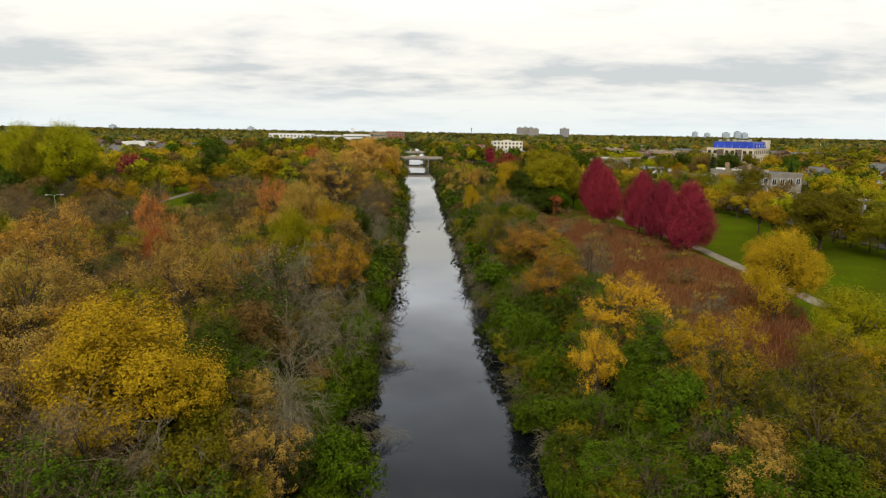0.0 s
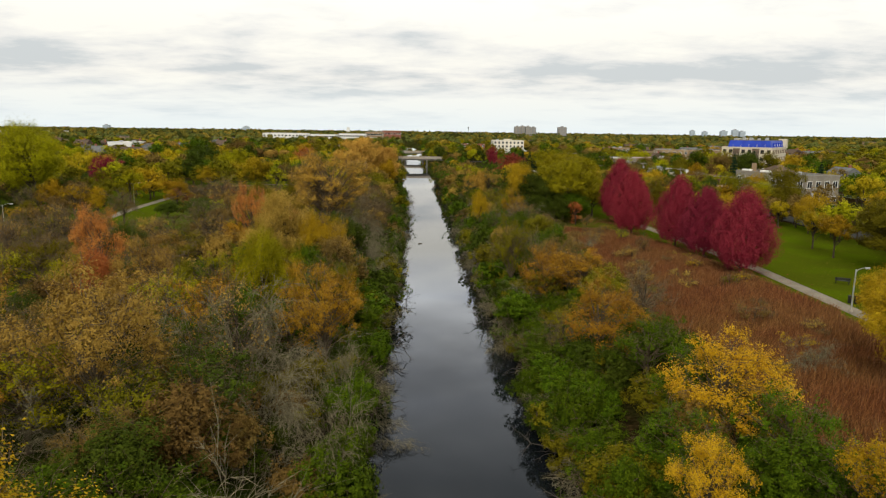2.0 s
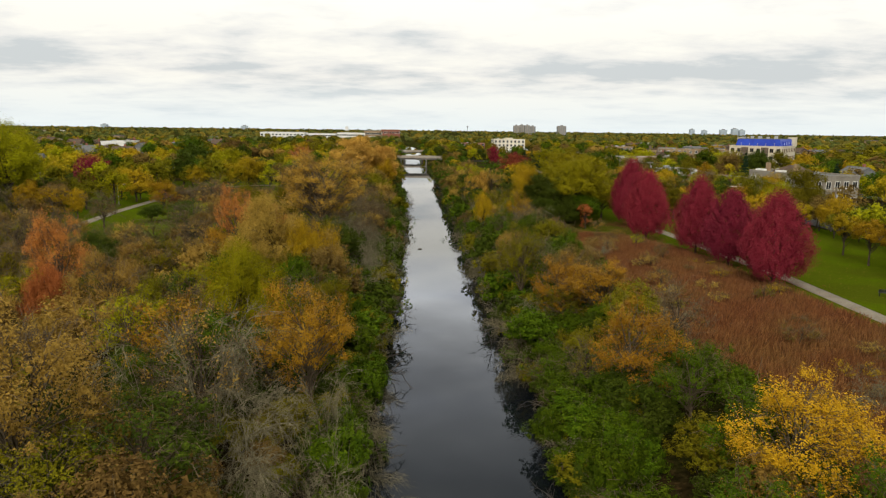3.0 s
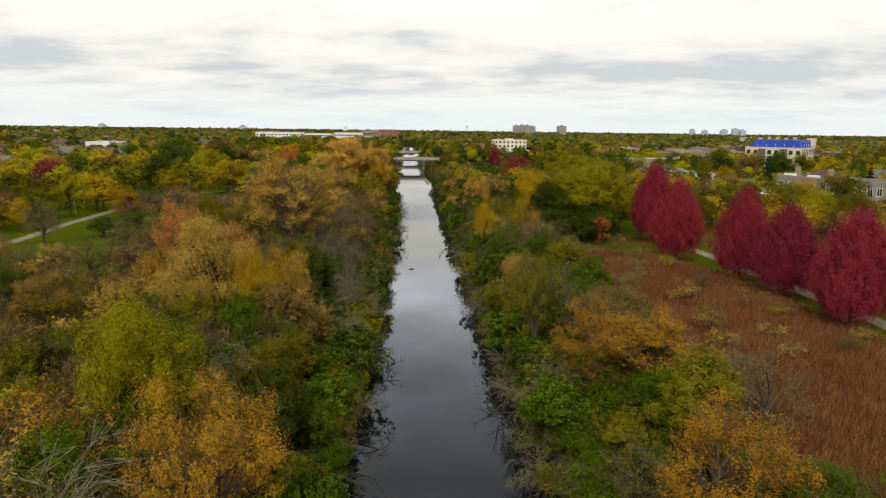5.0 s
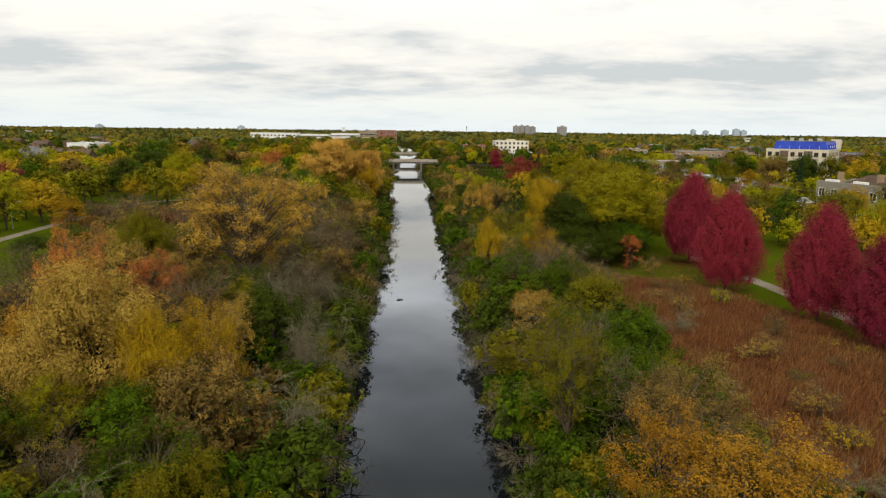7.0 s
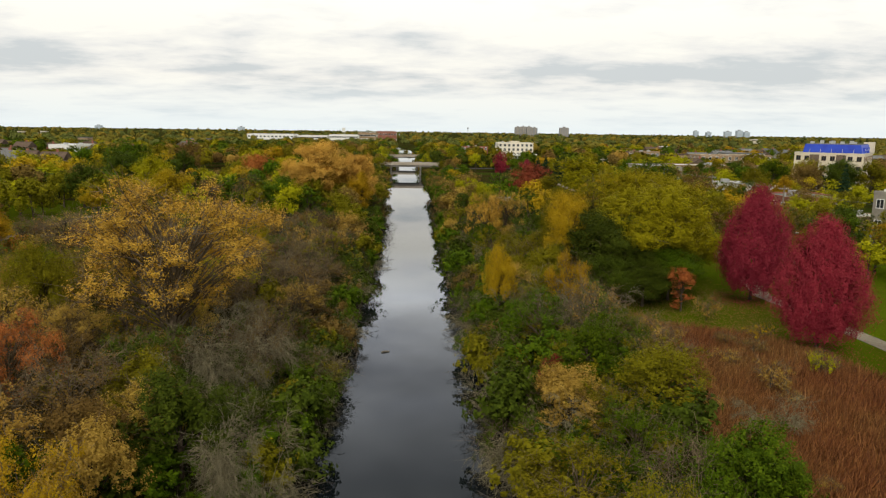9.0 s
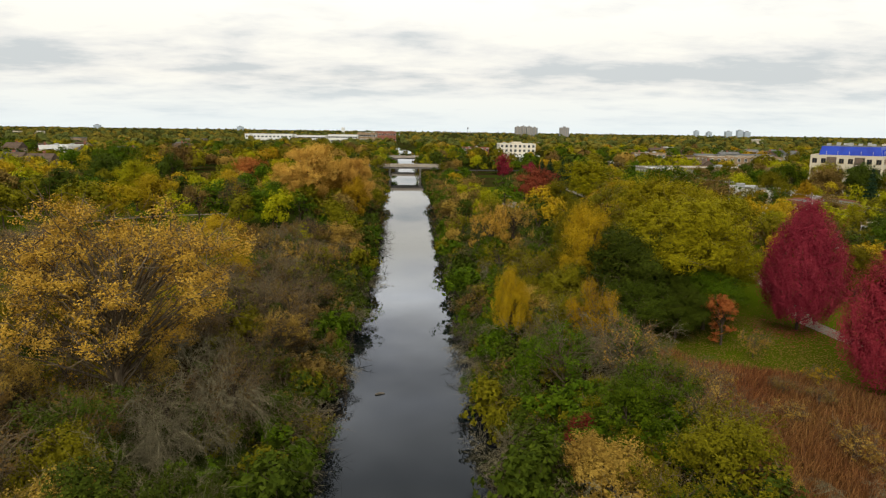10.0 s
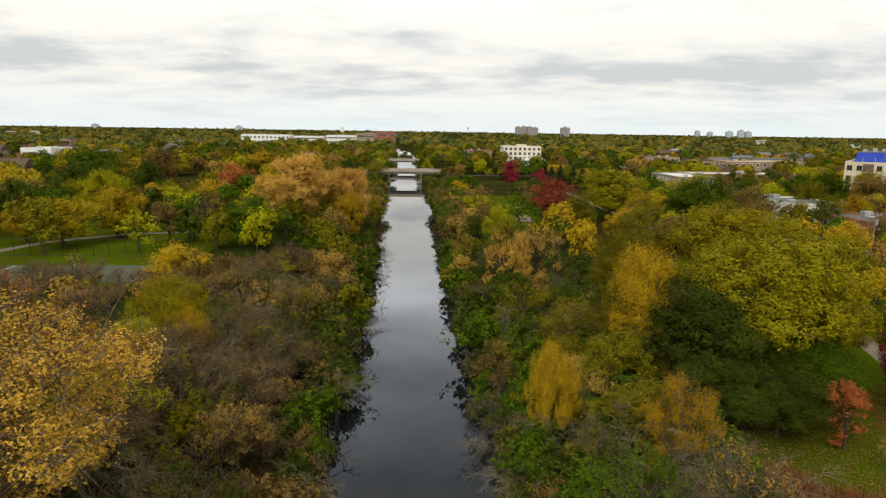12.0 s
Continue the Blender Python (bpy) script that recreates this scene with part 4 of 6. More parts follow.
for group in (WEST_TREES, WEST_TREES_B, WEST_TREES_C, WEST_TREES_D, RED_TREES):
    for form, colour, x, y, h, r in group:
        plant(form, x, y, ground_z(x, y), h * 1.1 - ground_z(x, y), r * 1.08, colour)

EAST_TREES = [
    ("sparse", "orange", 18.8, 57.4, 7.0, 3.8), ("sparse", "orange", 14.0, 48.2, 4.8, 1.9), ("sparse", "gold", 20.2, 42.4, 8.2, 3.0), ("round", "gold", 38.8, 67.6, 10.2, 4.2),
    ("round", "lime", 34, 48, 8, 3.7), ("sparse", "olive", 24.6, 37.2, 7.6, 3.2), ("sparse", "olive", 26.4, 36, 5.6, 2.8), ("sparse", "brown", 16.8, 98.4, 7.2, 3.2),
    ("sparse", "olive", 12, 104.8, 8, 2.4), ("bare", "brown", 22.1, 81.6, 6, 3), ("sparse", "russet", 18.4, 91.2, 6.4, 3.8), ("sparse", "russet", 14.4, 94.6, 6.2, 3.0), ("sparse", "russet", 15.2, 73.2, 6.8, 3.4),
]
EAST_TREES_B = [
    ("round", "gold", 13, 159.2, 7, 1.9), ("sparse", "gold", 19, 150.4, 7.4, 2.3), ("bare", "tan", 20, 144, 6, 2.6), ("grandround", "moss", 32.6, 166, 14.2, 7.4), ("grandround", "dark", 27.2, 163, 11, 6.0),
    ("grandround", "moss", 37, 179.2, 15.2, 7.4), ("round", "gold", 23.4, 169.5, 11.8, 3.8), ("round", "olive", 26.4, 184, 11.2, 4.4), ("narrow", "red", 33.2, 156, 5.0, 1.5), ("brush", "tan", 34.6, 152.5, 2.6, 1.3),
    ("bare", "tan", 22.4, 133.6, 4.8, 2.2), ("round", "wine", 14.4, 136, 2, 1.2),
]
EAST_TREES_C = [
    ("round", "green", 62, 246, 12.6, 8), ("round", "lime", 50.5, 272, 12.6, 8.8), ("round", "wine", 35.6, 269, 10.6, 5.8), ("round", "olive", 44, 215, 7.6, 4.5), ("round", "brown", 48.5, 229, 7, 4.4), ("round", "gold", 43.5, 238, 7.6, 4.6), ("sparse", "olive", 40.5, 223, 10, 4.2), ("round", "olive", 36, 247, 9, 4.4), ("round", "brown", 55, 236, 5.2, 4), ("grandround", "moss", 43, 189, 11, 6.4), ("round", "yellow", 44.8, 200, 7.2, 3.5), ("sparse", "brown", 51.2, 192, 7.2, 4),
    ("sparse", "amber", 15.2, 197, 9, 3), ("sparse", "tan", 19.6, 203, 9, 3), ("round", "olive", 17.6, 221.6, 8, 3.2), ("round", "lime", 19.2, 240, 7.2, 3.4), ("lawn", "yellow", 68.8, 128.8, 6.2, 2.3),
    ("lawn", "gold", 67.2, 120.4, 6.4, 2.3), ("lawn", "yellow", 76.8, 154.4, 5.2, 2.1),
]
FRONT_TREES = [("round", "dark", 25.8, 158.5, 6.2, 3.8), ("round", "dark", 29.5, 158.2, 5.6, 3.6), ("round", "green", 33.6, 161, 6.4, 4.0), ("round", "olive", 23, 172, 8, 4), ("round", "lime", 41, 172, 9, 4.6)]
EAST_TREES_D = [
    ("grandround", "olive", 70.4, 111.2, 11, 6.2), ("round", "olive", 77.6, 104, 8.8, 4.4), ("round", "yellow", 59.2, 64, 8.8, 4), ("round", "yellow", 82.4, 172, 6.8, 3.2), ("round", "gold", 79.2, 185.6, 6.4, 3.4),
    ("round", "dark", 83.2, 204, 7.2, 3.2), ("round", "lime", 67.2, 209.6, 6.8, 3.2), ("sparse", "tan", 56, 220, 8, 4), ("round", "olive", 57.6, 172, 7.2, 3.2), ("sparse", "olive", 62.4, 185.6, 8, 3.6),
]
for group in (EAST_TREES, EAST_TREES_B, EAST_TREES_C, EAST_TREES_D, FRONT_TREES):
    for form, colour, x, y, h, r in group:
        plant(form, x, y, ground_z(x, y) - (0.5 if form == "grandround" else 0), h * 1.1 - ground_z(x, y), r * 1.08, colour)


# fallen leaves under the maples and over the lawns
lrng = np.random.default_rng(44)


def fallen(name, spots, count, spread, colour, label):
    c = np.array(spots)[lrng.integers(0, len(spots), count)]
    p = np.stack([c[:, 0] + lrng.normal(0, spread, count), c[:, 1] + lrng.normal(0, spread, count), np.full(count, 0.075)], 1)
    up = np.tile(np.array([0, 0, 1.0]), (count, 1))
    v, f = leaf_quads(lrng, p, up, 0.12, 0.7, 3.0)
    tagged(new(name, mesh_np(name, v, f, [LEAF[colour]])), label, "leaves", kind="stuff")


fallen("maple_litter", [(x - 0.8, y) for x, y, h, r in MAPLES], 9000, 2.6, "crimson", "fallen crimson maple leaves on the grass")
fallen("shade_litter", [(x, y) for x in range(26, 44, 3) for y in range(146, 170, 4)], 16000, 2.4, "brown", "brown leaves thick on the grass below the park trees")
fallen("leaf_litter", [(x, y) for x in range(32, 80, 8) for y in range(88, 200, 10)], 2600, 5.0, "tan", "tan leaves strewn over the lawn")


# ---- the thickets between them ----
def fill(count, x0, x1, y0, y1, space, forms, colours, hs, group, keepout=None, lod=215):
    rng = random.Random(x0 * 7 + y0)
    done = tries = 0
    while done < count and tries < count * 30:
        tries += 1
        x, y = rng.uniform(x0, x1), rng.uniform(y0, y1)
        if abs(x) < 25:
            x += river_shift(y)
        if keepout and keepout(x, y):
            continue
        form = rng.choice(forms)
        h = rng.uniform(*hs) * (0.55 if form in ("shrub", "brush") else 1)
        r = h * FORM_R[form] / FORM_H[form] * rng.uniform(0.95, 1.3)
        if any((x - a) ** 2 + (y - b) ** 2 < (space * (0.62 * r + 0.62 * min(c, 4.5))) ** 2 for a, b, c in SPOTS if abs(b - y) < 12):
            continue
        if y > lod:
            form = {"round": "far", "thin": "farsparse", "bare": "farsparse", "wood": "far"}.get(form, form)
        z = ground_z(x, y)
        plant(form, x, y, z - 0.1, h, r, rng.choice(colours), group)
        done += 1
    return done


def off_prairie(x, y):
    return bool(inside(np.array([x]), np.array([y]), poly)[0])


def off_west(x, y):
    return (x < -41 and 128 < y < 166) or (x < -34 and 92 < y < 130) or (-64 < x < -25 and 164 < y < 210) or (abs(x + 68.5) < 4 and y > 60) or (-66 < x < -34 and 202 < y < 226)


def off_east(x, y):
    return (22 < x < 33 and 262 < y < 318) or (58 < x < 82 and y < 175) or abs(x - 46) < 6


made = []
for x, y, h, r, c in ((24.5, 96, 3.2, 2.4, "tan"), (33, 118, 2.2, 1.6, "tan"), (37, 124, 2.6, 1.4, "brown"), (30, 106, 2.4, 1.8, "tan"), (40, 100, 1.8, 1.2, "olive"), (35, 84, 2.2, 1.7, "brown"),
                      (31, 133, 2.4, 1.8, "tan"), (37, 136, 2.2, 1.3, "lime"), (27.5, 126, 2.6, 2.0, "tan"), (33, 70, 2.6, 2.0, "brown"), (27, 144, 2.2, 1.5, "tan")):
    plant("dry" if r > 1.9 else "brush", x, y, 0, h * 1.1, r, c, "shrubs in the prairie")
pr = random.Random(90)
for k in range(34):
    x, y = pr.uniform(24, 44), pr.uniform(62, 147)
    if off_prairie(x, y):
        h = pr.uniform(0.9, 1.7)
        plant("brush", x, y, 0, h, h * pr.uniform(0.7, 1.0), pr.choice(("olive", "tan", "brown", "gold", "tan")), "shrubs in the prairie")
made.append(fill(34, 22, 50, 12, 50, 0.62, ["wood", "thin", "thin"], ["olive", "lime", "tan", "green", "gold", "green"], (5.5, 8), "channel thicket"))
# bushes that lean out over the water
wr = random.Random(47)
for k in range(34):
    west = k % 2 == 0
    y = 30 + k * 6.1 + wr.uniform(-4, 4)
    x = (-5.5 if west else 10.1) + river_shift(y) + wr.uniform(-0.9, 0.9)
    plant("shrub", x, y, ground_z(x, y), wr.uniform(3.6, 6.4), wr.uniform(1.6, 3.7), wr.choice(("green", "dark", "green", "olive")), "riverside shrubs")
for x, y, h, c in ((-58, 126, 6, "brown"), (-62, 131, 6.5, "olive"), (-55, 133, 5.5, "tan"), (-60, 137, 6, "brown"), (-65, 126, 6.5, "dark"), (-68.5, 132, 6.5, "gold"), (-71.5, 127, 6.5, "brown")):
    plant("bare" if c == "brown" else "thin", x, y, 0, h, h * 0.42, c, "west wood")
# leafless grey shrubs
for x, y, h in ((-11.2, 58.6, 5.6), (-6.6, 55.7, 4.6), (-21.6, 55.9, 5), (-7, 65.7, 5), (-13.1, 135.2, 6), (-11.9, 127.8, 5), (-12.1, 140, 5.6), (-6.5, 119.5, 4.2), (-8, 120.1, 4.6),
                (20, 145.9, 6), (17.3, 149.5, 5), (25, 90.5, 3.6)):
    plant("dry", x, y, ground_z(x, y), h - ground_z(x, y), h * 0.56, "tan", "leafless shrubs")
wr = random.Random(19)
for k in range(46):
    west = k % 2 == 0
    y = 28 + k * 3.9 + wr.uniform(-3, 3)
    if k % 8 not in (0, 1, 4) or y < 62:
        continue
    x = (wr.uniform(-17, -6.5) if west else wr.uniform(11, 19)) + river_shift(y)
    h = wr.uniform(4.2, 6.4)
    plant("dry", x, y, ground_z(x, y), h, h * wr.uniform(0.45, 0.6), "tan", "leafless shrubs")
for k in range(44):
    west = k % 2 == 0
    y = 30 + k * 4.1 + wr.uniform(-3, 3)
    x = (-5.7 if west else 10.3) + river_shift(y) + wr.uniform(-0.5, 0.5)
    h = wr.uniform(2.6, 3.8)
    plant("dry", x, y, ground_z(x, y), h, h * 0.75, "tan", "leafless shrubs")
wr = random.Random(61)
for k in range(34):
    west = k % 2 == 0
    y = 30 + k * 6.4 + wr.uniform(-4, 4)
    x = (-4.7 if west else 9.3) + river_shift(y) + wr.uniform(-0.3, 0.3)
    plant("shrub" if k % 3 else "brush", x, y, ground_z(x, y), wr.uniform(3.2, 4.6), wr.uniform(1.5, 2.3), wr.choice(("green", "olive", "dark", "green")), "riverside shrubs")
made.append(fill(70, -7.4, -5.2, 18, 120, 0.36, ["shrub", "shrub", "brush", "shrub"], ["green", "green", "olive", "dark", "green"], (5, 7), "riverside shrubs"))
made.append(fill(70, -7.4, -5.2, 120, 250, 0.36, ["shrub", "brush", "brush", "shrub"], ["dark", "dark", "olive", "brown", "dark", "green"], (5, 7.5), "riverside shrubs"))
made.append(fill(70, 9.8, 12.2, 18, 120, 0.36, ["shrub", "shrub", "shrub", "brush"], ["green", "green", "olive", "green", "dark"], (5, 7), "riverside shrubs"))
made.append(fill(70, 9.8, 12.2, 120, 250, 0.36, ["shrub", "brush", "shrub", "brush"], ["green", "dark", "olive", "dark", "brown"], (5, 7), "riverside shrubs"))
made.append(fill(46, -18, -8, 16, 132, 0.58, ["thin", "wood", "wood", "thin", "wood"], ["olive", "tan", "green", "brown", "green", "olive", "green", "dark"], (5.5, 8), "channel thicket"))
made.append(fill(40, -20, -8, 132, 214, 0.5, ["bare", "bare", "thin", "bare"], ["brown", "olive", "dark", "brown", "tan"], (4.5, 6.8), "channel thicket"))
made.append(fill(75, 12, 23, 16, 210, 0.58, ["thin", "bare", "wood", "thin", "wood"], ["olive", "green", "olive", "tan", "green", "green"], (4.5, 7.5), "channel thicket", off_prairie))
made.append(fill(150, -54, -16, 18, 205, 0.62, ["thin", "thin", "sparse", "wood", "bare"], ["tan", "olive", "russet", "brown", "brown", "green", "lime", "tan"], (5, 8), "west wood", off_west))
made.append(fill(40, -64, -34, 92, 130, 0.6, ["bare", "bare", "thin"], ["brown", "olive", "tan", "brown"], (4.5, 6.2), "west wood"))
made.append(fill(60, -56, -24, 90, 206, 0.5, ["brush", "brush", "shrub"], ["brown", "tan", "olive", "brown"], (5, 7.5), "", lambda x, y: x < -44 and 136 < y < 166))
made.append(fill(26, -96, -72, 140, 200, 0.6, ["bare", "thin", "wood"], ["brown", "olive", "dark", "green", "gold"], (5.5, 8), "west wood"))
made.append(fill(24, -84, -58, 104, 134, 0.6, ["bare", "thin", "bare", "wood"], ["brown", "olive", "tan", "dark"], (6, 8), "west wood"))
made.append(fill(150, -20, -7, 16, 250, 0.30, ["shrub", "shrub", "brush"], ["green", "green", "olive", "brown", "dark"], (4, 6.5), "channel thicket"))
made.append(fill(200, 11, 24, 16, 250, 0.28, ["shrub", "shrub", "brush", "shrub"], ["green", "green", "green", "green", "olive", "olive", "dark"], (4, 6.5), "channel thicket", off_prairie))
made.append(fill(170, 10.5, 22.5, 28, 200, 0.19, ["shrub"], ["green", "green", "green", "olive", "dark", "green"], (4.5, 7.5), "channel thicket", off_prairie))
made.append(fill(84, -24, -7, 28, 132, 0.19, ["shrub"], ["green", "green", "dark", "olive", "green", "brown"], (4.5, 7.5), "channel thicket"))
made.append(fill(70, -24, -7, 132, 204, 0.22, ["brush", "shrub", "brush"], ["dark", "brown", "olive", "dark", "green", "brown"], (4.5, 7), "channel thicket"))
made.append(fill(70, -100, -54, 60, 320, 0.7, ["wood"], ["olive", "gold", "olive", "lime", "green", "olive", "dark", "brown"], (7, 11), "", off_west))
made.append(fill(50, -50, -18, 226, 330, 0.7, ["wood", "thin"], ["olive", "gold", "yellow", "lime", "green", "olive", "tan"], (7, 11), "", off_west))
made.append(fill(70, 16, 84, 188, 330, 0.75, ["wood", "wood", "thin"], ["olive", "gold", "lime", "dark", "green", "brown"], (6, 10), "", off_east))
made.append(fill(70, -14, -6.4, 205, 380, 0.36, ["thin", "bare", "wood"], ["olive", "brown", "dark", "tan", "olive"], (5, 8), ""))
made.append(fill(52, 10.6, 19, 205, 330, 0.36, ["thin", "bare", "wood"], ["olive", "tan", "brown", "dark", "green"], (5, 8), ""))
made.append(fill(34, 10.6, 22, 330, 424, 0.36, ["thin", "bare", "wood"], ["olive", "brown", "dark", "green"], (2.2, 3.4), ""))
made.append(fill(60, -30, -6, 400, 640, 0.5, ["wood", "thin"], ["olive", "gold", "lime", "dark", "green", "brown"], (6, 10), "", lambda x, y: 424 < y < 444 or 528 < y < 548))
made.append(fill(60, 11, 36, 400, 640, 0.5, ["wood", "thin"], ["olive", "gold", "lime", "dark", "green", "brown"], (6, 10), "", lambda x, y: (390 < y < 444 and x < 26) or 424 < y < 444 or 528 < y < 548))
made.append(fill(44, -64, -28, 184, 203, 0.45, ["brush", "brush", "bare"], ["brown", "red", "tan"], (4.2, 5.6), ""))
for k in range(13):
    plant("bare", -62 + k * 2.6 + wr.uniform(-0.8, 0.8), 201.5 + wr.uniform(-2.5, 1.5), 0, wr.uniform(3.6, 5.0), wr.uniform(1.6, 2.2), "brown", "shrubs before the court")
made.append(fill(40, -50, -8, -45, 16, 0.7, ["wood", "thin"], ["olive", "gold", "tan", "green"], (6, 9), ""))
made.append(fill(30, 12, 50, -45, 14, 0.7, ["wood", "thin"], ["olive", "gold", "lime", "green"], (6, 9), ""))
print("planted", made, COUNT)

# ---- bridges ----
def bridge(x0, x1, y, top, bottom, wide, piers, rz, label):
    """A flat road bridge over the channel: deck, kerbs, parapets with posts, girders and wall piers."""
    ob = thing("bridge", (0, y, 0), 0, label, "bridge")
    ob.rotation_euler = (0, 0, radians(rz))
    slab = top - 0.95
    part("deck", boxed(x0, x1, 0, wide, slab - 0.35, slab, bevel=0.04), CONCRETE, ob)
    part("roadway", boxed(x0, x1, 1.5, wide - 1.5, slab, slab + 0.06), ASPHALT, ob)
    for yy in (0.0, wide - 0.3):
        p = part("parapet", boxed(x0, x1, yy, yy + 0.3, slab + 0.02, top - 0.2, bevel=0.03), CONCRETE, ob)
        part("top_rail", boxed(x0, x1, yy + 0.05, yy + 0.25, top - 0.12, top, bevel=0.02), CONCRETE, p)
        k = x0 + 0.3
        while k < x1:
            part("post", boxed(k, k + 0.28, yy - 0.02, yy + 0.32, top - 0.22, top + 0.06, bevel=0.02), CONCRETE, p)
            k += 2.6
    for i in range(6):
        yy = 0.5 + i * (wide - 1.4) / 5
        part("girder", boxed(x0, x1, yy, yy + 0.4, bottom, slab - 0.34), PIERC, ob)
    for px in piers:
        pier = part("pier", boxed(px - 0.55, px + 0.55, 0.2, wide - 0.2, bottom - 0.7, bottom - 0.002, bevel=0.05), PIERC, ob)
        for i in range(4):
            yy = 0.5 + i * (wide - 2.0) / 3
            part("column", boxed(px - 0.42, px + 0.42, yy, yy + 1.0, -6.5, bottom - 0.7, bevel=0.08), PIERC, pier)
        part("footing", boxed(px - 0.8, px + 0.8, 0.1, wide - 0.1, -6.5, WZ + 0.35, bevel=0.06), PIERC, pier)
    for a, b in ((x0 - 2.5, x0 + 0.6), (x1 - 0.6, x1 + 2.5)):
        part("abutment", boxed(a, b, -0.3, wide + 0.3, -4.5, bottom - 0.004, bevel=0.05), PIERC, ob)
    return ob


bridge(-21, 18, 428, 2.8, 0.7, 10.5, (-9.6, 5.8), 0, "pale concrete road bridge on column piers across the channel")
bridge(-23, 18, 533, 2.8, 0.8, 10, (-9.6, 4.2), -4, "second concrete road bridge further up the channel")
ribbon("road_bridge", [(20, 433.2), (60, 433.2), (300, 433.2)], 8.0, 0.04, ASPHALT, "asphalt cross street leading to the bridge", "road")


# ---- buildings ----
def windows(parent, wall, cols, rows, length, z0, storey, ww, wh, face, frame_mat, skip=()):
    """Framed windows on one face. face: a matrix whose x runs along the wall and whose -y points out of it."""
    fm = bmesh.new()
    for a in ((-ww / 2 - 0.1, -ww / 2, 0, wh), (ww / 2, ww / 2 + 0.1, 0, wh), (-ww / 2 - 0.1, ww / 2 + 0.1, wh, wh + 0.1), (-ww / 2 - 0.16, ww / 2 + 0.16, -0.12, 0), (-0.04, 0.04, 0, wh)):
        box(fm, a[0], a[1], -0.09, 0.05, a[2], a[3])
    fme = bpy.data.meshes.new("window_frame")
    fm.to_mesh(fme)
    fm.free()
    fme.materials.append(frame_mat)
    pm = boxed(-ww / 2, ww / 2, -0.035, 0.04, 0, wh)
    pme = bpy.data.meshes.new("pane")
    pm.to_mesh(pme)
    pm.free()
    pme.materials.append(GLASS)
    for r in range(rows):
        for c in range(cols):
            if (r, c) in skip:
                continue
            w = new("window", fme)
            w.parent = parent
            w.matrix_local = face @ Matrix.Translation(((c + 0.5) * length / cols, 0, z0 + r * storey))
            p = new("pane", pme)
            p.parent = w


FOOTPRINTS = []


def block(name, x, y, rz, w, d, h, wall_mat, roof_mat, label, rows=0, cols=0, side_cols=0, category="building", ww=1.3, wh=1.5, frame_mat=WHITE, parapet=0.5, keep=0.0):
    """A flat-roofed building: its near corner at x, y, w along its front, d deep."""
    ob = thing(name, (x, y, 0), rz, label, category)
    part("wall", boxed(0, w, 0, d, -0.3, h, bevel=0.03), wall_mat, ob)
    bm = bmesh.new()
    for a in ((-0.08, w + 0.08, -0.08, 0.3), (-0.08, w + 0.08, d - 0.3, d + 0.08), (-0.08, 0.3, 0.3, d - 0.3), (w - 0.3, w + 0.08, 0.3, d - 0.3)):
        box(bm, *a, h + 0.004, h + parapet)
    part("parapet", bm, wall_mat, ob)
    part("roof", boxed(0.3, w - 0.3, 0.3, d - 0.3, h + 0.004, h + 0.12), roof_mat, ob)
    rr = random.Random(int(x * 7 + y))
    for i in range(max(2, int(w * d / 130))):
        ux, uy, us = rr.uniform(1.5, w - 3), rr.uniform(1.5, d - 3), rr.uniform(0.8, 1.8)
        part("rooftop_unit", boxed(ux, ux + us * 1.2, uy, uy + us, h + 0.12, h + 0.12 + us * 0.7, bevel=0.05), GALV, ob)
    storey = h / max(rows, 1)
    if rows and cols:
        windows(ob, None, cols, rows, w, storey * 0.32, storey, ww, wh, Matrix.Identity(4), frame_mat)
    if rows and side_cols:
        windows(ob, None, side_cols, rows, d, storey * 0.32, storey, ww, wh, pose(w, 0, 0, 0, 0, 90), frame_mat)
        windows(ob, None, side_cols, rows, d, storey * 0.32, storey, ww, wh, pose(0, d, 0, 0, 0, -90), frame_mat)
    m = pose(x, y, 0, 0, 0, rz)
    cs = [m @ Vector(c) for c in ((0, 0, 0), (w, 0, 0), (0, d, 0), (w, d, 0))]
    FOOTPRINTS.append((min(c.x for c in cs) - 4 - keep, max(c.x for c in cs) + 4, min(c.y for c in cs) - 5 - keep * 2, max(c.y for c in cs) + 3))
    return ob


# the cream apartment block under its blue top storey
fx, fy, ang = 157.5, 306.5, 40.0
apt = block("apartment_block", fx - 21.5 * math.cos(radians(ang)), fy + 21.5 * math.sin(radians(ang)), -ang, 21.5, 31, 13.2, CREAM, ROOFG, "cream four-storey apartment block with a blue-sheeted top storey", 4, 8, 8, keep=6, frame_mat=plain_mat("brown_frames", (0.16, 0.10, 0.06), (0.24, 0.16, 0.10)))
bm = boxed(2.2, 20.8, 1.0, 28, 13.33, 16.6)
top_vs = [v for v in bm.verts if v.co.z > 16]
for v in top_vs:
    v.co.x += 0.7 if v.co.x < 10 else -0.7
    v.co.y += 0.7 if v.co.y < 10 else -0.7
bmesh.ops.bevel(bm, geom=bm.edges[:], offset=0.06, segments=1, affect="EDGES")
upper = part("top_storey", bm, BLUE, apt, "bright blue sheeted top storey")
for i in range(5):
    part("seam", boxed(4.5 + i * 3.4, 4.62 + i * 3.4, 0.92, 1.2, 13.4, 15.0), GALV, upper)
for i in range(4):
    dormer = part("dormer", boxed(20.1, 21.0, 6 + i * 5.2, 7.6 + i * 5.2, 13.5, 15.6, bevel=0.1), BLUE, apt, "blue sheeted dormer")
    part("dormer_window", boxed(20.98, 21.05, 6.35 + i * 5.2, 7.25 + i * 5.2, 14.3, 15.2), WHITE, dormer)
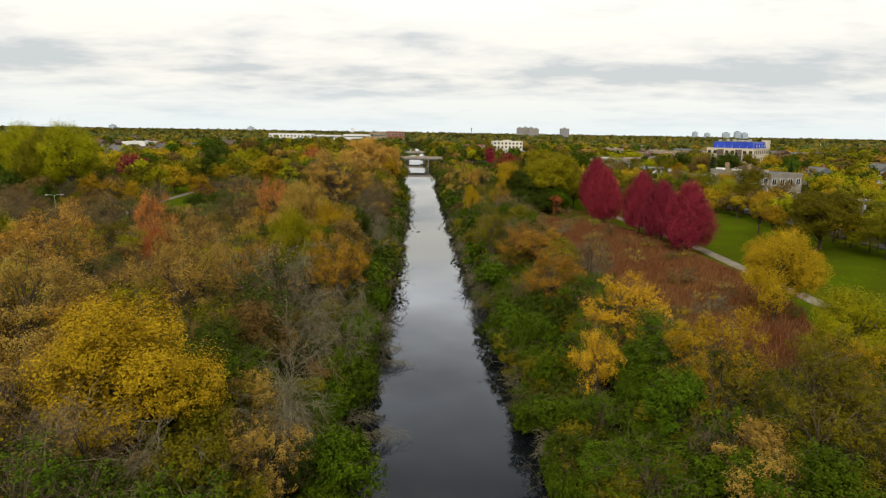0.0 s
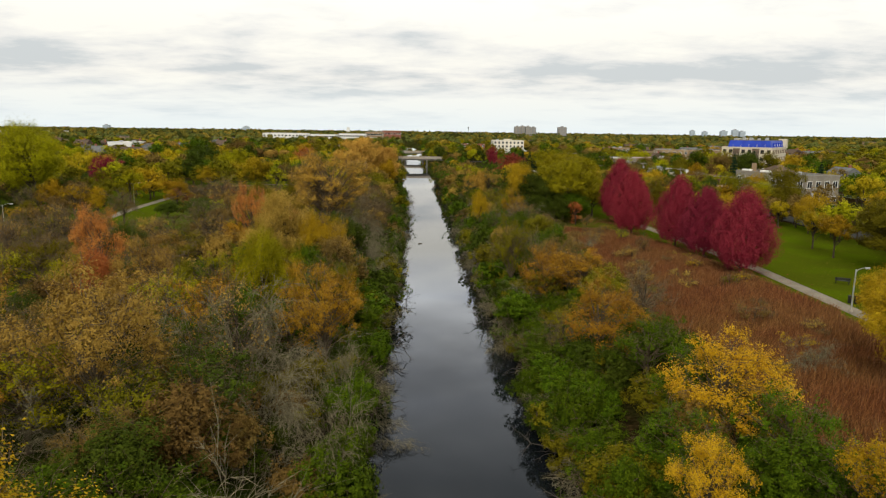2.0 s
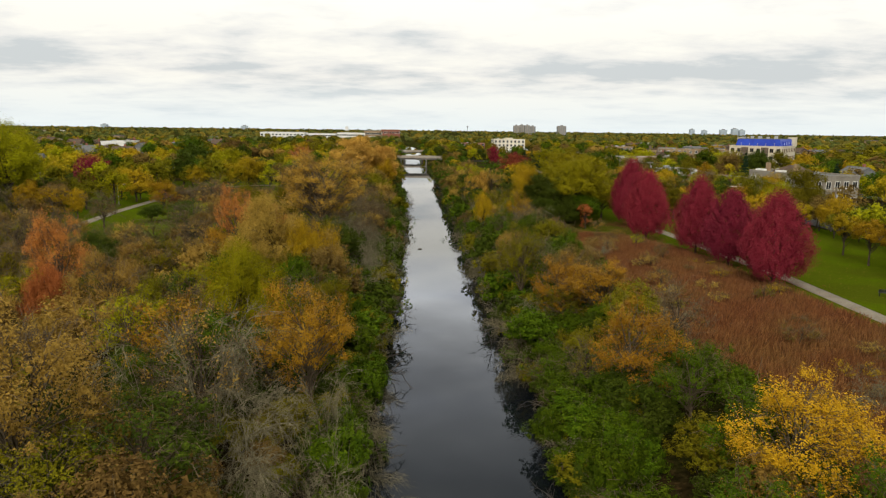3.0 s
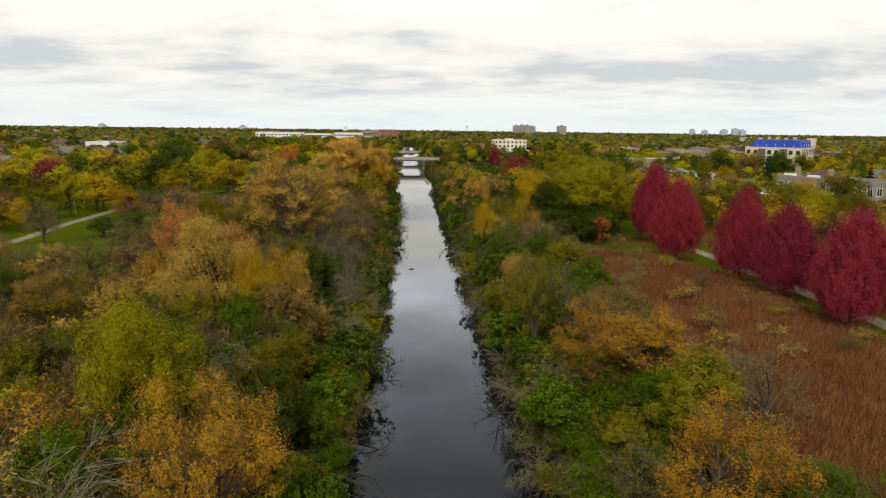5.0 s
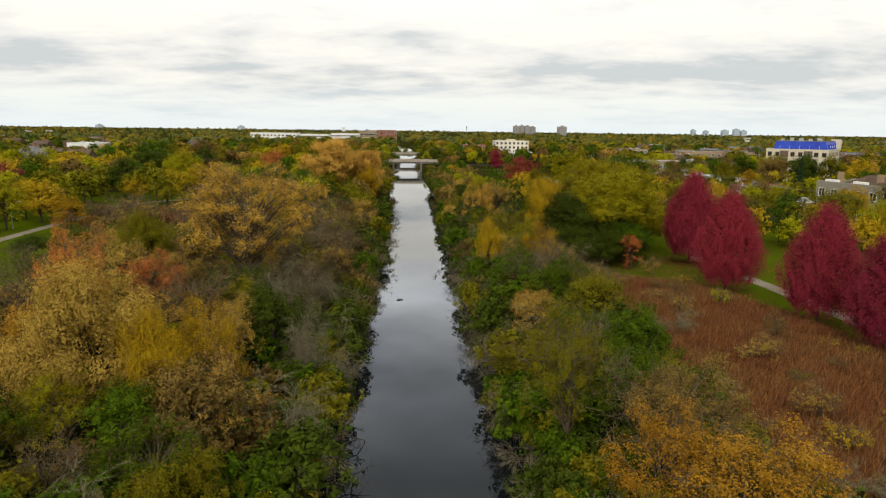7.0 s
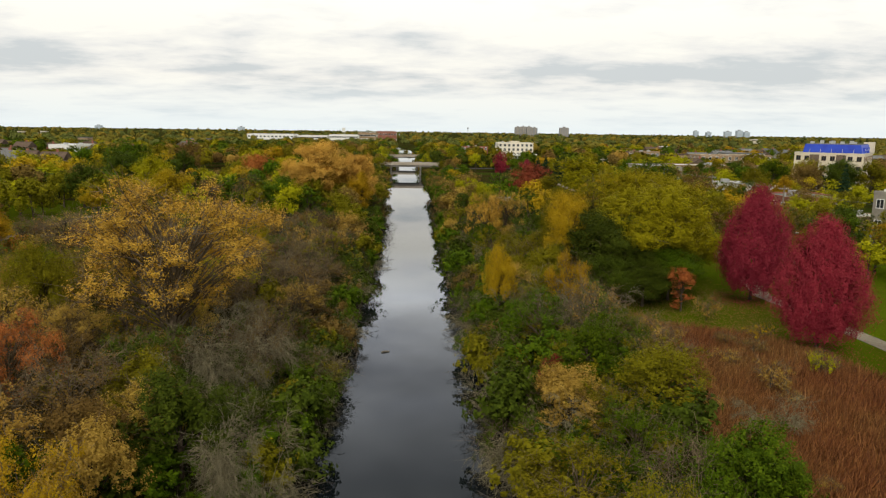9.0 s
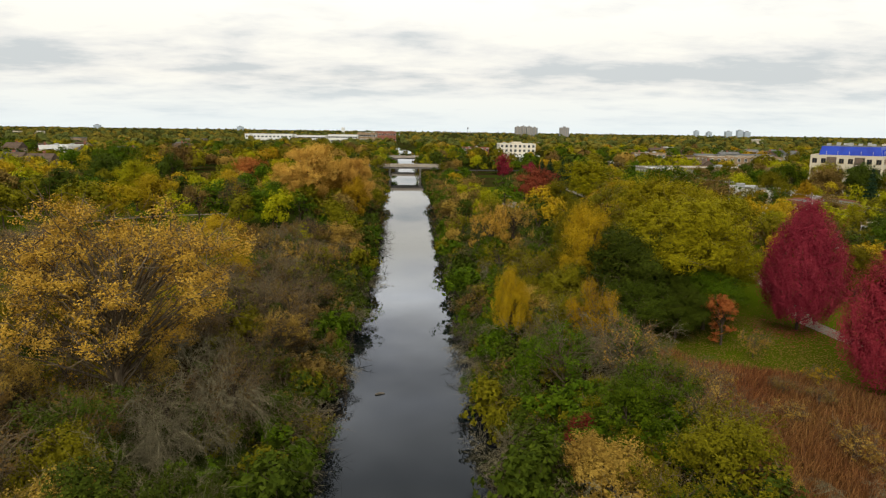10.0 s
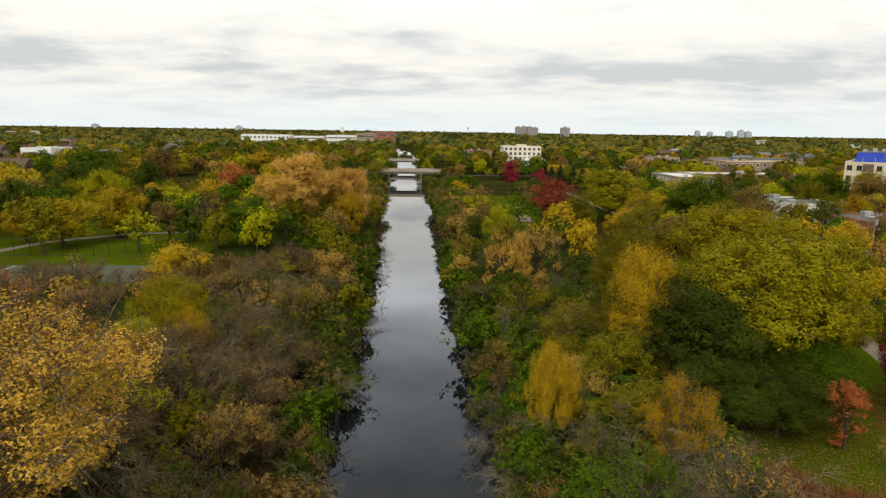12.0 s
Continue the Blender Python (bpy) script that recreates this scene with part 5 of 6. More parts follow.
part("roof", boxed(3.2, 19.8, 2.0, 27, 16.604, 16.8), ROOFG, apt)
for i in range(7):
    part("rooftop_unit", boxed(4 + i * 2.2, 5.2 + i * 2.2, 4 + (i % 3) * 6, 5.6 + (i % 3) * 6, 16.8, 17.6 + 0.3 * (i % 2), bevel=0.05), GALV, apt)
part("stair_tower", boxed(18.4, 21.9, 27.5, 31.3, 13.21, 17.4, bevel=0.05), CREAM, apt)
for sx in (4.9, 13.2):
    bay = part("balcony_bay", boxed(sx, sx + 3.0, -0.06, 0.3, 0.3, 13.0), plain_mat("brown_bay_panel", (0.10, 0.07, 0.05), (0.16, 0.12, 0.09)), apt)
    for k in range(4):
        bal = part("balcony", boxed(sx - 0.1, sx + 3.1, -1.3, -0.06, 0.4 + k * 3.3, 0.58 + k * 3.3), CONCRETE, bay)
        part("balcony_rail", boxed(sx - 0.1, sx + 3.1, -1.32, -1.26, 1.4 + k * 3.3, 1.46 + k * 3.3), DARKMETAL, bay)
        for q in range(9):
            part("baluster", boxed(sx - 0.08 + q * 0.39, sx - 0.05 + q * 0.39, -1.31, -1.27, 0.58 + k * 3.3, 1.4 + k * 3.3), DARKMETAL, bay)

# the grey stone flats at the street
flats = block("stone_flats", 96.4, 214.6, -74, 25.6, 12, 8.4, GREYSTONE, ROOFG, "grey stone two-storey flats with white paired windows", 2, 8, 4, ww=1.5, wh=1.7, keep=5)
bm = bmesh.new()
vs = [bm.verts.new(c) for c in ((4, 3, 8.55), (14, 3, 8.55), (14, 11, 8.55), (4, 11, 8.55), (7.5, 7, 10.6), (10.5, 7, 10.6))]
for f in ((0, 1, 5, 4), (1, 2, 5), (2, 3, 4, 5), (3, 0, 4), (3, 2, 1, 0)):
    bm.faces.new([vs[i] for i in f])
part("hip_roof", bm, ROOFB, flats, "brown shingled hip roof")
for k in (1.6, 11.5):
    part("chimney", boxed(k, k + 1.1, 4.2, 5.1, 8.5, 11.0, bevel=0.03), TANB, flats)
for k in (1.2, 8.4):
    part("skylight", boxed(k, k + 3.0, 1.0, 2.2, 8.52, 9.3, bevel=0.03), WHITE, flats)
block("garage_row", 92.5, 222, -74, 7, 8, 3.2, TANB, ROOFW, "low tan garages with a pale flat roof", 1, 3, 0, ww=1.6, wh=1.6, parapet=0.25)

white = block("white_block", 58.8, 528, 0, 23.6, 17, 11.5, plain_mat("ivory_render", (0.62, 0.57, 0.46), (0.74, 0.69, 0.58)), ROOFW, "white four-storey block with a flat roof", 4, 8, 5, keep=8, frame_mat=GALV)
part("penthouse", boxed(9, 15, 5, 11, 11.63, 13.0, bevel=0.05), CREAM, white)
block("white_annexe", 68, 516, 0, 15, 11, 4.2, WHITE, ROOFW, "white glazed annexe below the white block", 1, 7, 0, keep=14, ww=1.7, wh=2.2, frame_mat=GALV)
block("brick_block", 128, 455, 0, 13.8, 12, 8.8, TANB, ROOFG, "tan brick walk-up block", 3, 5, 4, keep=1)
block("shop_row", 94.2, 338, 0, 13, 26, 6.4, GREYSTONE, ROOFW, "long grey shop row with a pale roof", 2, 4, 8, keep=0)
block("white_shop", 95.2, 270, 0, 13, 18, 4.8, WHITE, ROOFG, "white shop building with a grey flat roof", 1, 3, 3, ww=2.2, wh=2.0, keep=0)
block("dark_shop", 95.5, 243, 0, 15, 14, 4.2, REDB, ROOFG, "low red brick shop with a dark roof", 1, 3, 3, ww=2.0, wh=1.7, keep=2)
block("tan_shops", 112, 372, 0, 46, 14, 5.5, TANB, ROOFW, "long tan brick shops behind the trees", 1, 9, 2, ww=2.4, wh=2.0, keep=1)
block("tan_flats", 150, 420, 0, 38, 14, 8.4, TANB, ROOFW, "tan brick flats with a long pale parapet", 3, 11, 3, keep=1)
block("orange_flats", 38, 575, 0, 19, 14, 7.5, REDB, ROOFG, "red brick flats beyond the bridge", 3, 6, 3, keep=10)
block("white_hall", -220, 498, 0, 17, 24, 7.6, WHITE, ROOFW, "white hall with a pale metal roof", 1, 7, 5, keep=18)
block("brick_warehouse", -78, 1030, 0, 26, 40, 14, TANB, ROOFG, "wide tan brick warehouse far up the channel", 2, 9, 4, keep=40, ww=2.5, wh=2.5)
block("red_warehouse", -56, 1100, 0, 30, 30, 16, REDB, ROOFG, "red brick works far up the channel", 2, 7, 4, keep=30, ww=2.5, wh=2.5)
for i, (bx, bw, bh) in enumerate(((-222, 62, 11), (-158, 40, 9.5), (-116, 40, 11))):
    block("factory", bx, 985 + 14 * i, 0, bw, 34, bh, WHITE, ROOFW, "white factory sheds with dark window bands", 2, 12, 4, keep=45, ww=2.6, wh=1.8)


def house(x, y, rz, wall_mat, roof_mat, label, w=9.0, d=11.0, h=5.2):
    ob = thing("house", (x, y, 0), rz, label, "house", "suburban houses")
    part("wall", boxed(-w / 2, w / 2, -d / 2, d / 2, -0.3, h), wall_mat, ob)
    bm = bmesh.new()
    ov, rise = 0.45, w * 0.33
    a = [bm.verts.new(c) for c in ((-w / 2 - ov, -d / 2 - ov, h - 0.15), (w / 2 + ov, -d / 2 - ov, h - 0.15), (0, -d / 2 - ov, h + rise), (-w / 2 - ov, d / 2 + ov, h - 0.15), (w / 2 + ov, d / 2 + ov, h - 0.15), (0, d / 2 + ov, h + rise))]
    for f in ((0, 1, 2), (5, 4, 3), (0, 2, 5, 3), (1, 4, 5, 2), (0, 3, 4, 1)):
        bm.faces.new([a[i] for i in f])
    roof = part("roof", bm, roof_mat, ob)
    part("chimney", boxed(w * 0.2, w * 0.2 + 0.8, -0.5, 0.4, h + rise * 0.3, h + rise + 0.9), REDB, roof)
    for r in range(2):
        for k in (-w * 0.28, w * 0.28):
            wn2 = part("window", boxed(k - 0.65, k + 0.65, -d / 2 - 0.06, -d / 2 + 0.02, 0.9 + r * 2.5, 2.3 + r * 2.5), WHITE, ob)
            part("pane", boxed(k - 0.52, k + 0.52, -d / 2 - 0.08, -d / 2 - 0.05, 1.02 + r * 2.5, 2.18 + r * 2.5), GLASS, wn2)
        for k in (-d * 0.28, d * 0.22):
            wn2 = part("window", boxed(-w / 2 - 0.06, -w / 2 + 0.02, k - 0.65, k + 0.65, 0.9 + r * 2.5, 2.3 + r * 2.5), WHITE, ob)
            part("pane", boxed(-w / 2 - 0.08, -w / 2 - 0.05, k - 0.52, k + 0.52, 1.02 + r * 2.5, 2.18 + r * 2.5), GLASS, wn2)
    part("door", boxed(-0.5, 0.5, -d / 2 - 0.05, -d / 2 + 0.02, 0, 2.05), ROOFB, ob)
    FOOTPRINTS.append((x - 8, x + 8, y - 11, y + 7))
    return ob


hr = random.Random(21)
HOUSE_KINDS = [(WHITE, ROOFG, "white clapboard house with a grey gable roof"), (REDB, ROOFB, "red brick house with a brown gable roof"), (TANB, ROOFB, "tan brick house with a brown gable roof"),
               (GREYSTONE, ROOFG, "grey rendered house with a grey gable roof"), (CREAM, ROOFB, "cream house with a brown gable roof")]
placed = 0
while placed < 64:
    side = hr.random() < 0.6
    x = hr.uniform(125, 330) if side else hr.uniform(-330, -150)
    y = hr.uniform(170, 620) if side else hr.uniform(290, 640)
    if any(a - 8 < x < b + 8 and c - 6 < y < d2 + 6 for a, b, c, d2 in FOOTPRINTS):
        continue
    house(x, y, hr.choice((0, 90)) + hr.uniform(-4, 4), *hr.choice(HOUSE_KINDS), w=hr.uniform(8, 10.5), d=hr.uniform(9.5, 13), h=hr.uniform(4.6, 6))
    placed += 1

# the skyline
for tx, ty, tw, th, nm in ((374, 2540, 22, 33, 4), (397, 2550, 20, 35, 3), (418, 2545, 20, 34, 3), (439, 2550, 20, 31, 2), (542, 2540, 33, 33, 4)):
    tower = thing("tower_block", (tx, ty, 0), 0, "grey concrete tower block on the skyline", "tower", "towers on the skyline")
    part("wall", boxed(0, tw, 0, 20, -0.5, th, bevel=0.2), GREYTOWER, tower)
    for k in range(nm):
        part("pilaster", boxed(1 + k * tw / nm, 3.2 + k * tw / nm, -0.8, 0.01, -0.5, th + 1.5), CONCRETE, tower)
    part("lift_house", boxed(tw * 0.35, tw * 0.65, 6, 14, th + 0.004, th + 4, bevel=0.2), GREYTOWER, tower)
SKY_MAT = plain_mat("pale_tower_glass", (0.34, 0.40, 0.46), (0.46, 0.52, 0.57), 0.1, 0.4)
for tx, ty, tw, th in ((1484, 3550, 22, 30), (1650, 3550, 34, 30), (1724, 3570, 30, 36), (1764, 3570, 30, 29), (1560, 3570, 24, 25), (-910, 3550, 30, 20), (-1630, 3550, 30, 19)):
    tower = thing("tower_block", (tx, ty, 0), 0, "pale glassy office tower far on the skyline", "tower", "towers on the skyline")
    part("wall", boxed(0, tw, 0, 24, -0.5, th, bevel=0.2), SKY_MAT, tower)
    part("lift_house", boxed(tw * 0.3, tw * 0.7, 6, 18, th + 0.004, th + 4, bevel=0.2), GREYTOWER, tower)
mast = thing("water_tower", (181, 2330, 0), 0, "dark water tower on a slim stem", "water tower")
part("stem", boxed(-0.7, 0.7, -0.7, 0.7, -0.5, 24), GREYTOWER, mast)
bm = bmesh.new()
bmesh.ops.create_uvsphere(bm, u_segments=14, v_segments=9, radius=2.8)
bmesh.ops.translate(bm, verts=bm.verts, vec=(0, 0, 26))
part("tank", bm, GREYTOWER, mast)
stack = thing("white_stack", (-219, 2120, 0), 0, "white square stack above the far woods", "chimney")
part("shaft", boxed(0, 9, 0, 9, -0.5, 22, bevel=0.2), WHITE, stack)


# ---- things in the park and street ----
def rod(bm, pts, radii, sides=8):
    v, f = tube_np(pts, radii, sides)
    vs = [bm.verts.new(c) for c in v]
    for q in f:
        bm.faces.new([vs[i] for i in q])
    for ring in (vs[:sides][::-1], vs[-sides:]):
        bm.faces.new(ring)
    bmesh.ops.recalc_face_normals(bm, faces=bm.faces)
    return bm


def lamp_post(x, y, rz, double=False):
    ob = thing("street_lamp", (x, y, 0), rz, "double-armed grey park lamp" if double else "pale grey park lamp with one curved arm", "lamp", "park lamps")
    post = part("post", rod(bmesh.new(), [(0, 0, -0.2), (0, 0, 2.5), (0, 0, 5.0)], [0.09, 0.075, 0.055]), GALV, ob)
    part("foot", rod(bmesh.new(), [(0, 0, -0.1), (0, 0, 0.25), (0, 0, 0.4)], [0.17, 0.16, 0.1]), CONCRETE, ob)
    for sgn in (1, -1) if double else (1,):
        part("arm", rod(bmesh.new(), [(0, 0, 4.7), (0.35 * sgn, 0, 5.0), (0.8 * sgn, 0, 5.12), (1.25 * sgn, 0, 5.12)], [0.035, 0.032, 0.03, 0.03], 6), GALV, ob)
        bm = boxed(1.15, 1.75, -0.13, 0.13, 5.05, 5.2, bevel=0.05)
        if sgn < 0:
            bmesh.ops.rotate(bm, verts=bm.verts, cent=(0, 0, 0), matrix=Matrix.Rotation(math.pi, 3, "Z"))
        head = part("lamp_head", bm, GALV, ob)
        part("lens", boxed(1.22 * sgn - (0.0 if sgn > 0 else 0.46), 1.68 * sgn + (0.0 if sgn > 0 else 0.46) - (0 if sgn > 0 else 0), -0.09, 0.09, 5.02, 5.055), WHITE, head)
    return ob


lamp_post(48.4, 88.0, 8)
lamp_post(63, 182, 170)
for x, y in ((-78, 142.6), (-74.3, 191), (-41, 246)):
    lamp_post(x, y, 20, True)
lamp_post(58, 245, 10)

bench = thing("park_bench", (56.6, 102, 0.02), 150, "dark slatted park bench on the lawn", "bench")
for k in range(4):
    part("seat_slat", boxed(-0.9, 0.9, -0.2 + k * 0.12, -0.1 + k * 0.12, 0.43, 0.47, bevel=0.008), DARKMETAL, bench)
for k in range(3):
    part("back_slat", boxed(-0.9, 0.9, 0.28 + k * 0.03, 0.32 + k * 0.03, 0.55 + k * 0.13, 0.65 + k * 0.13, bevel=0.008), DARKMETAL, bench)
for k in (-0.75, 0.75):
    part("leg", boxed(k - 0.03, k + 0.03, -0.2, -0.14, 0, 0.43), DARKMETAL, bench)
    part("leg", boxed(k - 0.03, k + 0.03, 0.24, 0.3, 0, 0.86), DARKMETAL, bench)
for k in range(2):
    can = thing("litter_bin", (51.0 + k * 0.62, 92.0 - k * 0.2, 0.02), 0, "dark green round park litter bin", "bin", "litter bins")
    part("drum", rod(bmesh.new(), [(0, 0, 0), (0, 0, 0.45), (0, 0, 0.85)], [0.25, 0.28, 0.28], 14), DARKMETAL, can)
    part("lid", rod(bmesh.new(), [(0, 0, 0.852), (0, 0, 0.93), (0, 0, 0.99)], [0.3, 0.28, 0.12], 14), DARKMETAL, can)


def utility_pole(x, y):
    ob = thing("utility_pole", (x, y, 0), 0, "weathered wooden utility pole with a crossarm", "pole", "poles along the street")
    part("pole", rod(bmesh.new(), [(0, 0, -0.5), (0, 0, 4), (0, 0, 9.0)], [0.17, 0.14, 0.11]), WOODP, ob)
    arm = part("crossarm", boxed(-1.1, 1.1, -0.07, 0.07, 8.2, 8.36, bevel=0.02), WOODP, ob)
    for k in (-1.0, -0.4, 0.4, 1.0):
        part("insulator", rod(bmesh.new(), [(k, 0, 8.36), (k, 0, 8.45), (k, 0, 8.52)], [0.05, 0.06, 0.03], 6), WHITE, arm)
    part("transformer", rod(bmesh.new(), [(0.32, 0, 6.6), (0.32, 0, 7.0), (0.32, 0, 7.5)], [0.22, 0.24, 0.22], 10), GALV, ob)


WIREM = plain_mat("weathered_wire", (0.16, 0.17, 0.15), (0.24, 0.25, 0.22), 6, 0.6)
pole_ys = [259 - 35 * k for k in range(0, 6)] + [294, 329, 364]
for y in sorted(pole_ys):
    utility_pole(83, y)
ys = sorted(pole_ys)
for a, b in zip(ys, ys[1:]):
    for k, zt in ((-1.0, 8.52), (1.0, 8.52), (0.0, 6.3)):
        pts = [(83 + k, a + (b - a) * t, zt - 4 * 0.55 * t * (1 - t)) for t in np.linspace(0, 1, 9)]
        w = part("overhead_wire", rod(bmesh.new(), pts, [0.013] * 9, 4), WIREM, None)
        tagged(w, "thin overhead wire slung between street poles", "wire", "overhead wires")

# court and its fence
sheet("court", [(-60.5, 205), (-36, 206), (-36, 217.5), (-60.5, 217.5)], 0.06, plain_mat("worn_green_court", (0.07, 0.08, 0.062), (0.12, 0.132, 0.105), 2.0, 0.95), "worn grey-green sports court", "court")
for k in (0.0, 1.0):
    sheet("court_line", [(-59.5 + k * 22, 206), (-59.4 + k * 22, 206), (-59.4 + k * 22, 216.5), (-59.5 + k * 22, 216.5)], 0.068, WHITE, "white painted court line", "marking", 0.004)
fence = thing("fence", (-67, 225, 0), 0, "dark chain-link fence posts along the court", "fence")
for k in range(13):
    part("post", rod(bmesh.new(), [(k * 2.6, 0, -0.2), (k * 2.6, 0, 1.5), (k * 2.6, 0, 3.0)], [0.05, 0.05, 0.05], 6), DARKMETAL, fence)
for z in (0.1, 2.95):
    part("rail", rod(bmesh.new(), [(0, 0, z), (15, 0, z), (31.2, 0, z)], [0.03] * 3, 5), DARKMETAL, fence)


def car(x, y, rz, paint, label):
    ob = thing("car", (x, y, 0.03), rz, label, "car", "parked cars")
    bm = boxed(-0.9, 0.9, -2.2, 2.2, 0.28, 0.82, bevel=0.12)
    part("body", bm, paint, ob)
    bm = boxed(-0.78, 0.78, -1.5, 0.9, 0.822, 1.42)
    for v in bm.verts:
        if v.co.z > 1.2:
            v.co.x *= 0.82
            v.co.y = v.co.y * 0.72 - 0.08
    bmesh.ops.bevel(bm, geom=bm.edges[:], offset=0.05, segments=1, affect="EDGES")
    cab = part("cabin", bm, GLASS, ob)
    part("roof", boxed(-0.6, 0.6, -1.1, 0.52, 1.415, 1.46, bevel=0.02), paint, cab)
    for wx in (-0.82, 0.82):
        for wy in (-1.35, 1.35):
            part("wheel", rod(bmesh.new(), [(wx - 0.1, wy, 0.32), (wx, wy, 0.32), (wx + 0.1, wy, 0.32)], [0.32, 0.33, 0.32], 12), DARKMETAL, ob)
    for wx in (-0.6, 0.6):
        part("headlight", boxed(wx - 0.16, wx + 0.16, 2.16, 2.215, 0.56, 0.68), WHITE, ob)


def paint_mat(name, c):
    m = Nodes(name)
    n = m.noise(0.8, 3.0)
    return m.done(m.ramp(n, (0.3, tuple(k * 0.9 for k in c)), (0.7, c)), 0.3, 0.2, 0.5)


PAINTS = [(paint_mat("white_car_paint", (0.72, 0.72, 0.71)), "white parked car"), (paint_mat("black_car_paint", (0.02, 0.02, 0.022)), "black parked car"), (paint_mat("blue_car_paint", (0.02, 0.05, 0.22)), "blue parked car"),
          (paint_mat("silver_car_paint", (0.42, 0.43, 0.44)), "silver parked car"), (paint_mat("red_car_paint", (0.34, 0.03, 0.03)), "red parked car")]
cr_ = random.Random(9)
for k in range(16):
    pm, lb = cr_.choice(PAINTS)
    car(92.0 if k % 2 else 86.0, 170 + k * 12.5 + cr_.uniform(-3, 3), 180 * (k % 2), pm, lb + " at the kerb of the street")
for k in range(7):
    pm, lb = cr_.choice(PAINTS)
    car(66 + k * 2.7, 508, 0, pm, lb + " before the white block")


# ---- dead branches over the water, logs ----
def snag_form(seed, L):
    rng = np.random.default_rng(seed)
    soup = Soup()

    def grow(p, d, ln, w, depth):
        pts = [p]
        for _ in range(3):
            d = d + rng.normal(0, 0.22, 3)
            d[2] += -0.06 + 0.05 * depth
            d /= np.linalg.norm(d)
            pts.append(pts[-1] + d * ln / 3)
        soup.put(*tube_np(pts, [w, w * 0.75, w * 0.5, w * 0.22], 5 if depth == 0 else 3))
        if depth < 2:
            for _ in range((7, 5)[depth]):
                k = rng.integers(1, 4)
                grow(pts[k], d + rng.normal(0, 0.75, 3), ln * rng.uniform(0.4, 0.62), w * 0.45, depth + 1)

    grow(np.zeros(3), np.array([1.0, 0, 0.1]), L, 0.07, 0)
    return soup.mesh("snag", [plain_mat("dead_wood", (0.035, 0.028, 0.022), (0.10, 0.085, 0.07), 6)])


SNAGS = [snag_form(s, 2.3) for s in (1, 2, 3, 4)]
sr_ = random.Random(31)
for k in range(104):
    west = k % 2 == 0
    y = 22 + k * 2.3 + sr_.uniform(-3, 3)
    o = new("dead_branch", SNAGS[sr_.randrange(4)])
    o.location = ((-5.6 if west else 10.2), y, WZ + sr_.uniform(0.3, 1.3))
    o.rotation_euler = (sr_.uniform(-0.6, 0.6), sr_.uniform(-0.05, 0.35), radians((0 if west else 180) + sr_.uniform(-50, 50)))
    s_ = sr_.uniform(0.7, 1.55)
    o.scale = (s_, s_, s_)
    tagged(o, "dark dead branch hanging from the bank over the water", "branch", "dead branches at the water")
stick = part("fallen_branch", rod(bmesh.new(), [(-8.4, 163, -2.6), (-6.6, 159.9, -3.3), (-4.8, 156.6, -3.7), (-3.2, 153.8, -3.9)], [0.1, 0.08, 0.06, 0.02], 6), BARK, None)
tagged(stick, "dark fallen branch reaching from the bank into the water", "branch")
LOGM = plain_mat("wet_drift_wood", (0.06, 0.05, 0.04), (0.20, 0.175, 0.145), 5)
for x, y, ln, rz in ((-0.1, 153.2, 0.9, 20),):
    pts = [(-ln / 2, 0, 0), (0, 0.08, 0.03), (ln / 2, 0, 0)]
    lg = part("floating_log", rod(bmesh.new(), pts, [0.1, 0.12, 0.06], 7), LOGM, None)
    lg.location, lg.rotation_euler = (x, y, WZ + 0.03), (0, 0, radians(rz))
    tagged(lg, "pale drift log floating on the channel", "log")

# ---- trees round the street and the far woods ----
for x, y, h in ((111, 246, 13.5), (146, 300, 13), (130, 226, 11)):
    plant("spruce", x, y, 0, h, 3.3, "pine")
for x, y, h, r, c in ((94.8, 198, 9.5, 4.2, "gold"), (94.8, 184.5, 12.5, 5, "olive"), (108, 284, 10.5, 4.5, "olive"), (116, 288, 13, 6, "green"), (124, 284, 12.5, 6, "brown"), (128, 290, 13, 6, "lime"), (132, 280, 13, 6, "dark"), (137, 286, 13, 6, "green"), (142, 279, 13, 6, "olive"), (148, 275, 12.5, 6, "gold"), (156, 271, 11, 4.6, "green"), (103, 233, 7.5, 3.8, "olive"), (106, 262, 8, 4, "lime"), (112, 268, 8.5, 4.2, "brown"), (93.4, 226, 7, 3, "lime"), (94, 236, 8, 3.6, "brown"), (93.6, 264, 6.5, 3, "gold"), (94, 300, 7, 3.4, "olive")):
    plant("mid", x, y, 0, h, r, c, "street trees")
for x, y, h, r, c in ((82.5, 163, 10, 4.4, "olive"), (83, 174, 9, 4, "lime"), (83, 187, 10, 4.2, "olive"), (81, 150, 8, 3.6, "gold"), (81.5, 246, 8.5, 4, "olive"), (82.6, 266, 9.5, 4.2, "brown"), (82.4, 300, 9.5, 4.2, "gold")):
    plant("round", x, y, 0, h, r, c, "street trees")
fr = random.Random(77)
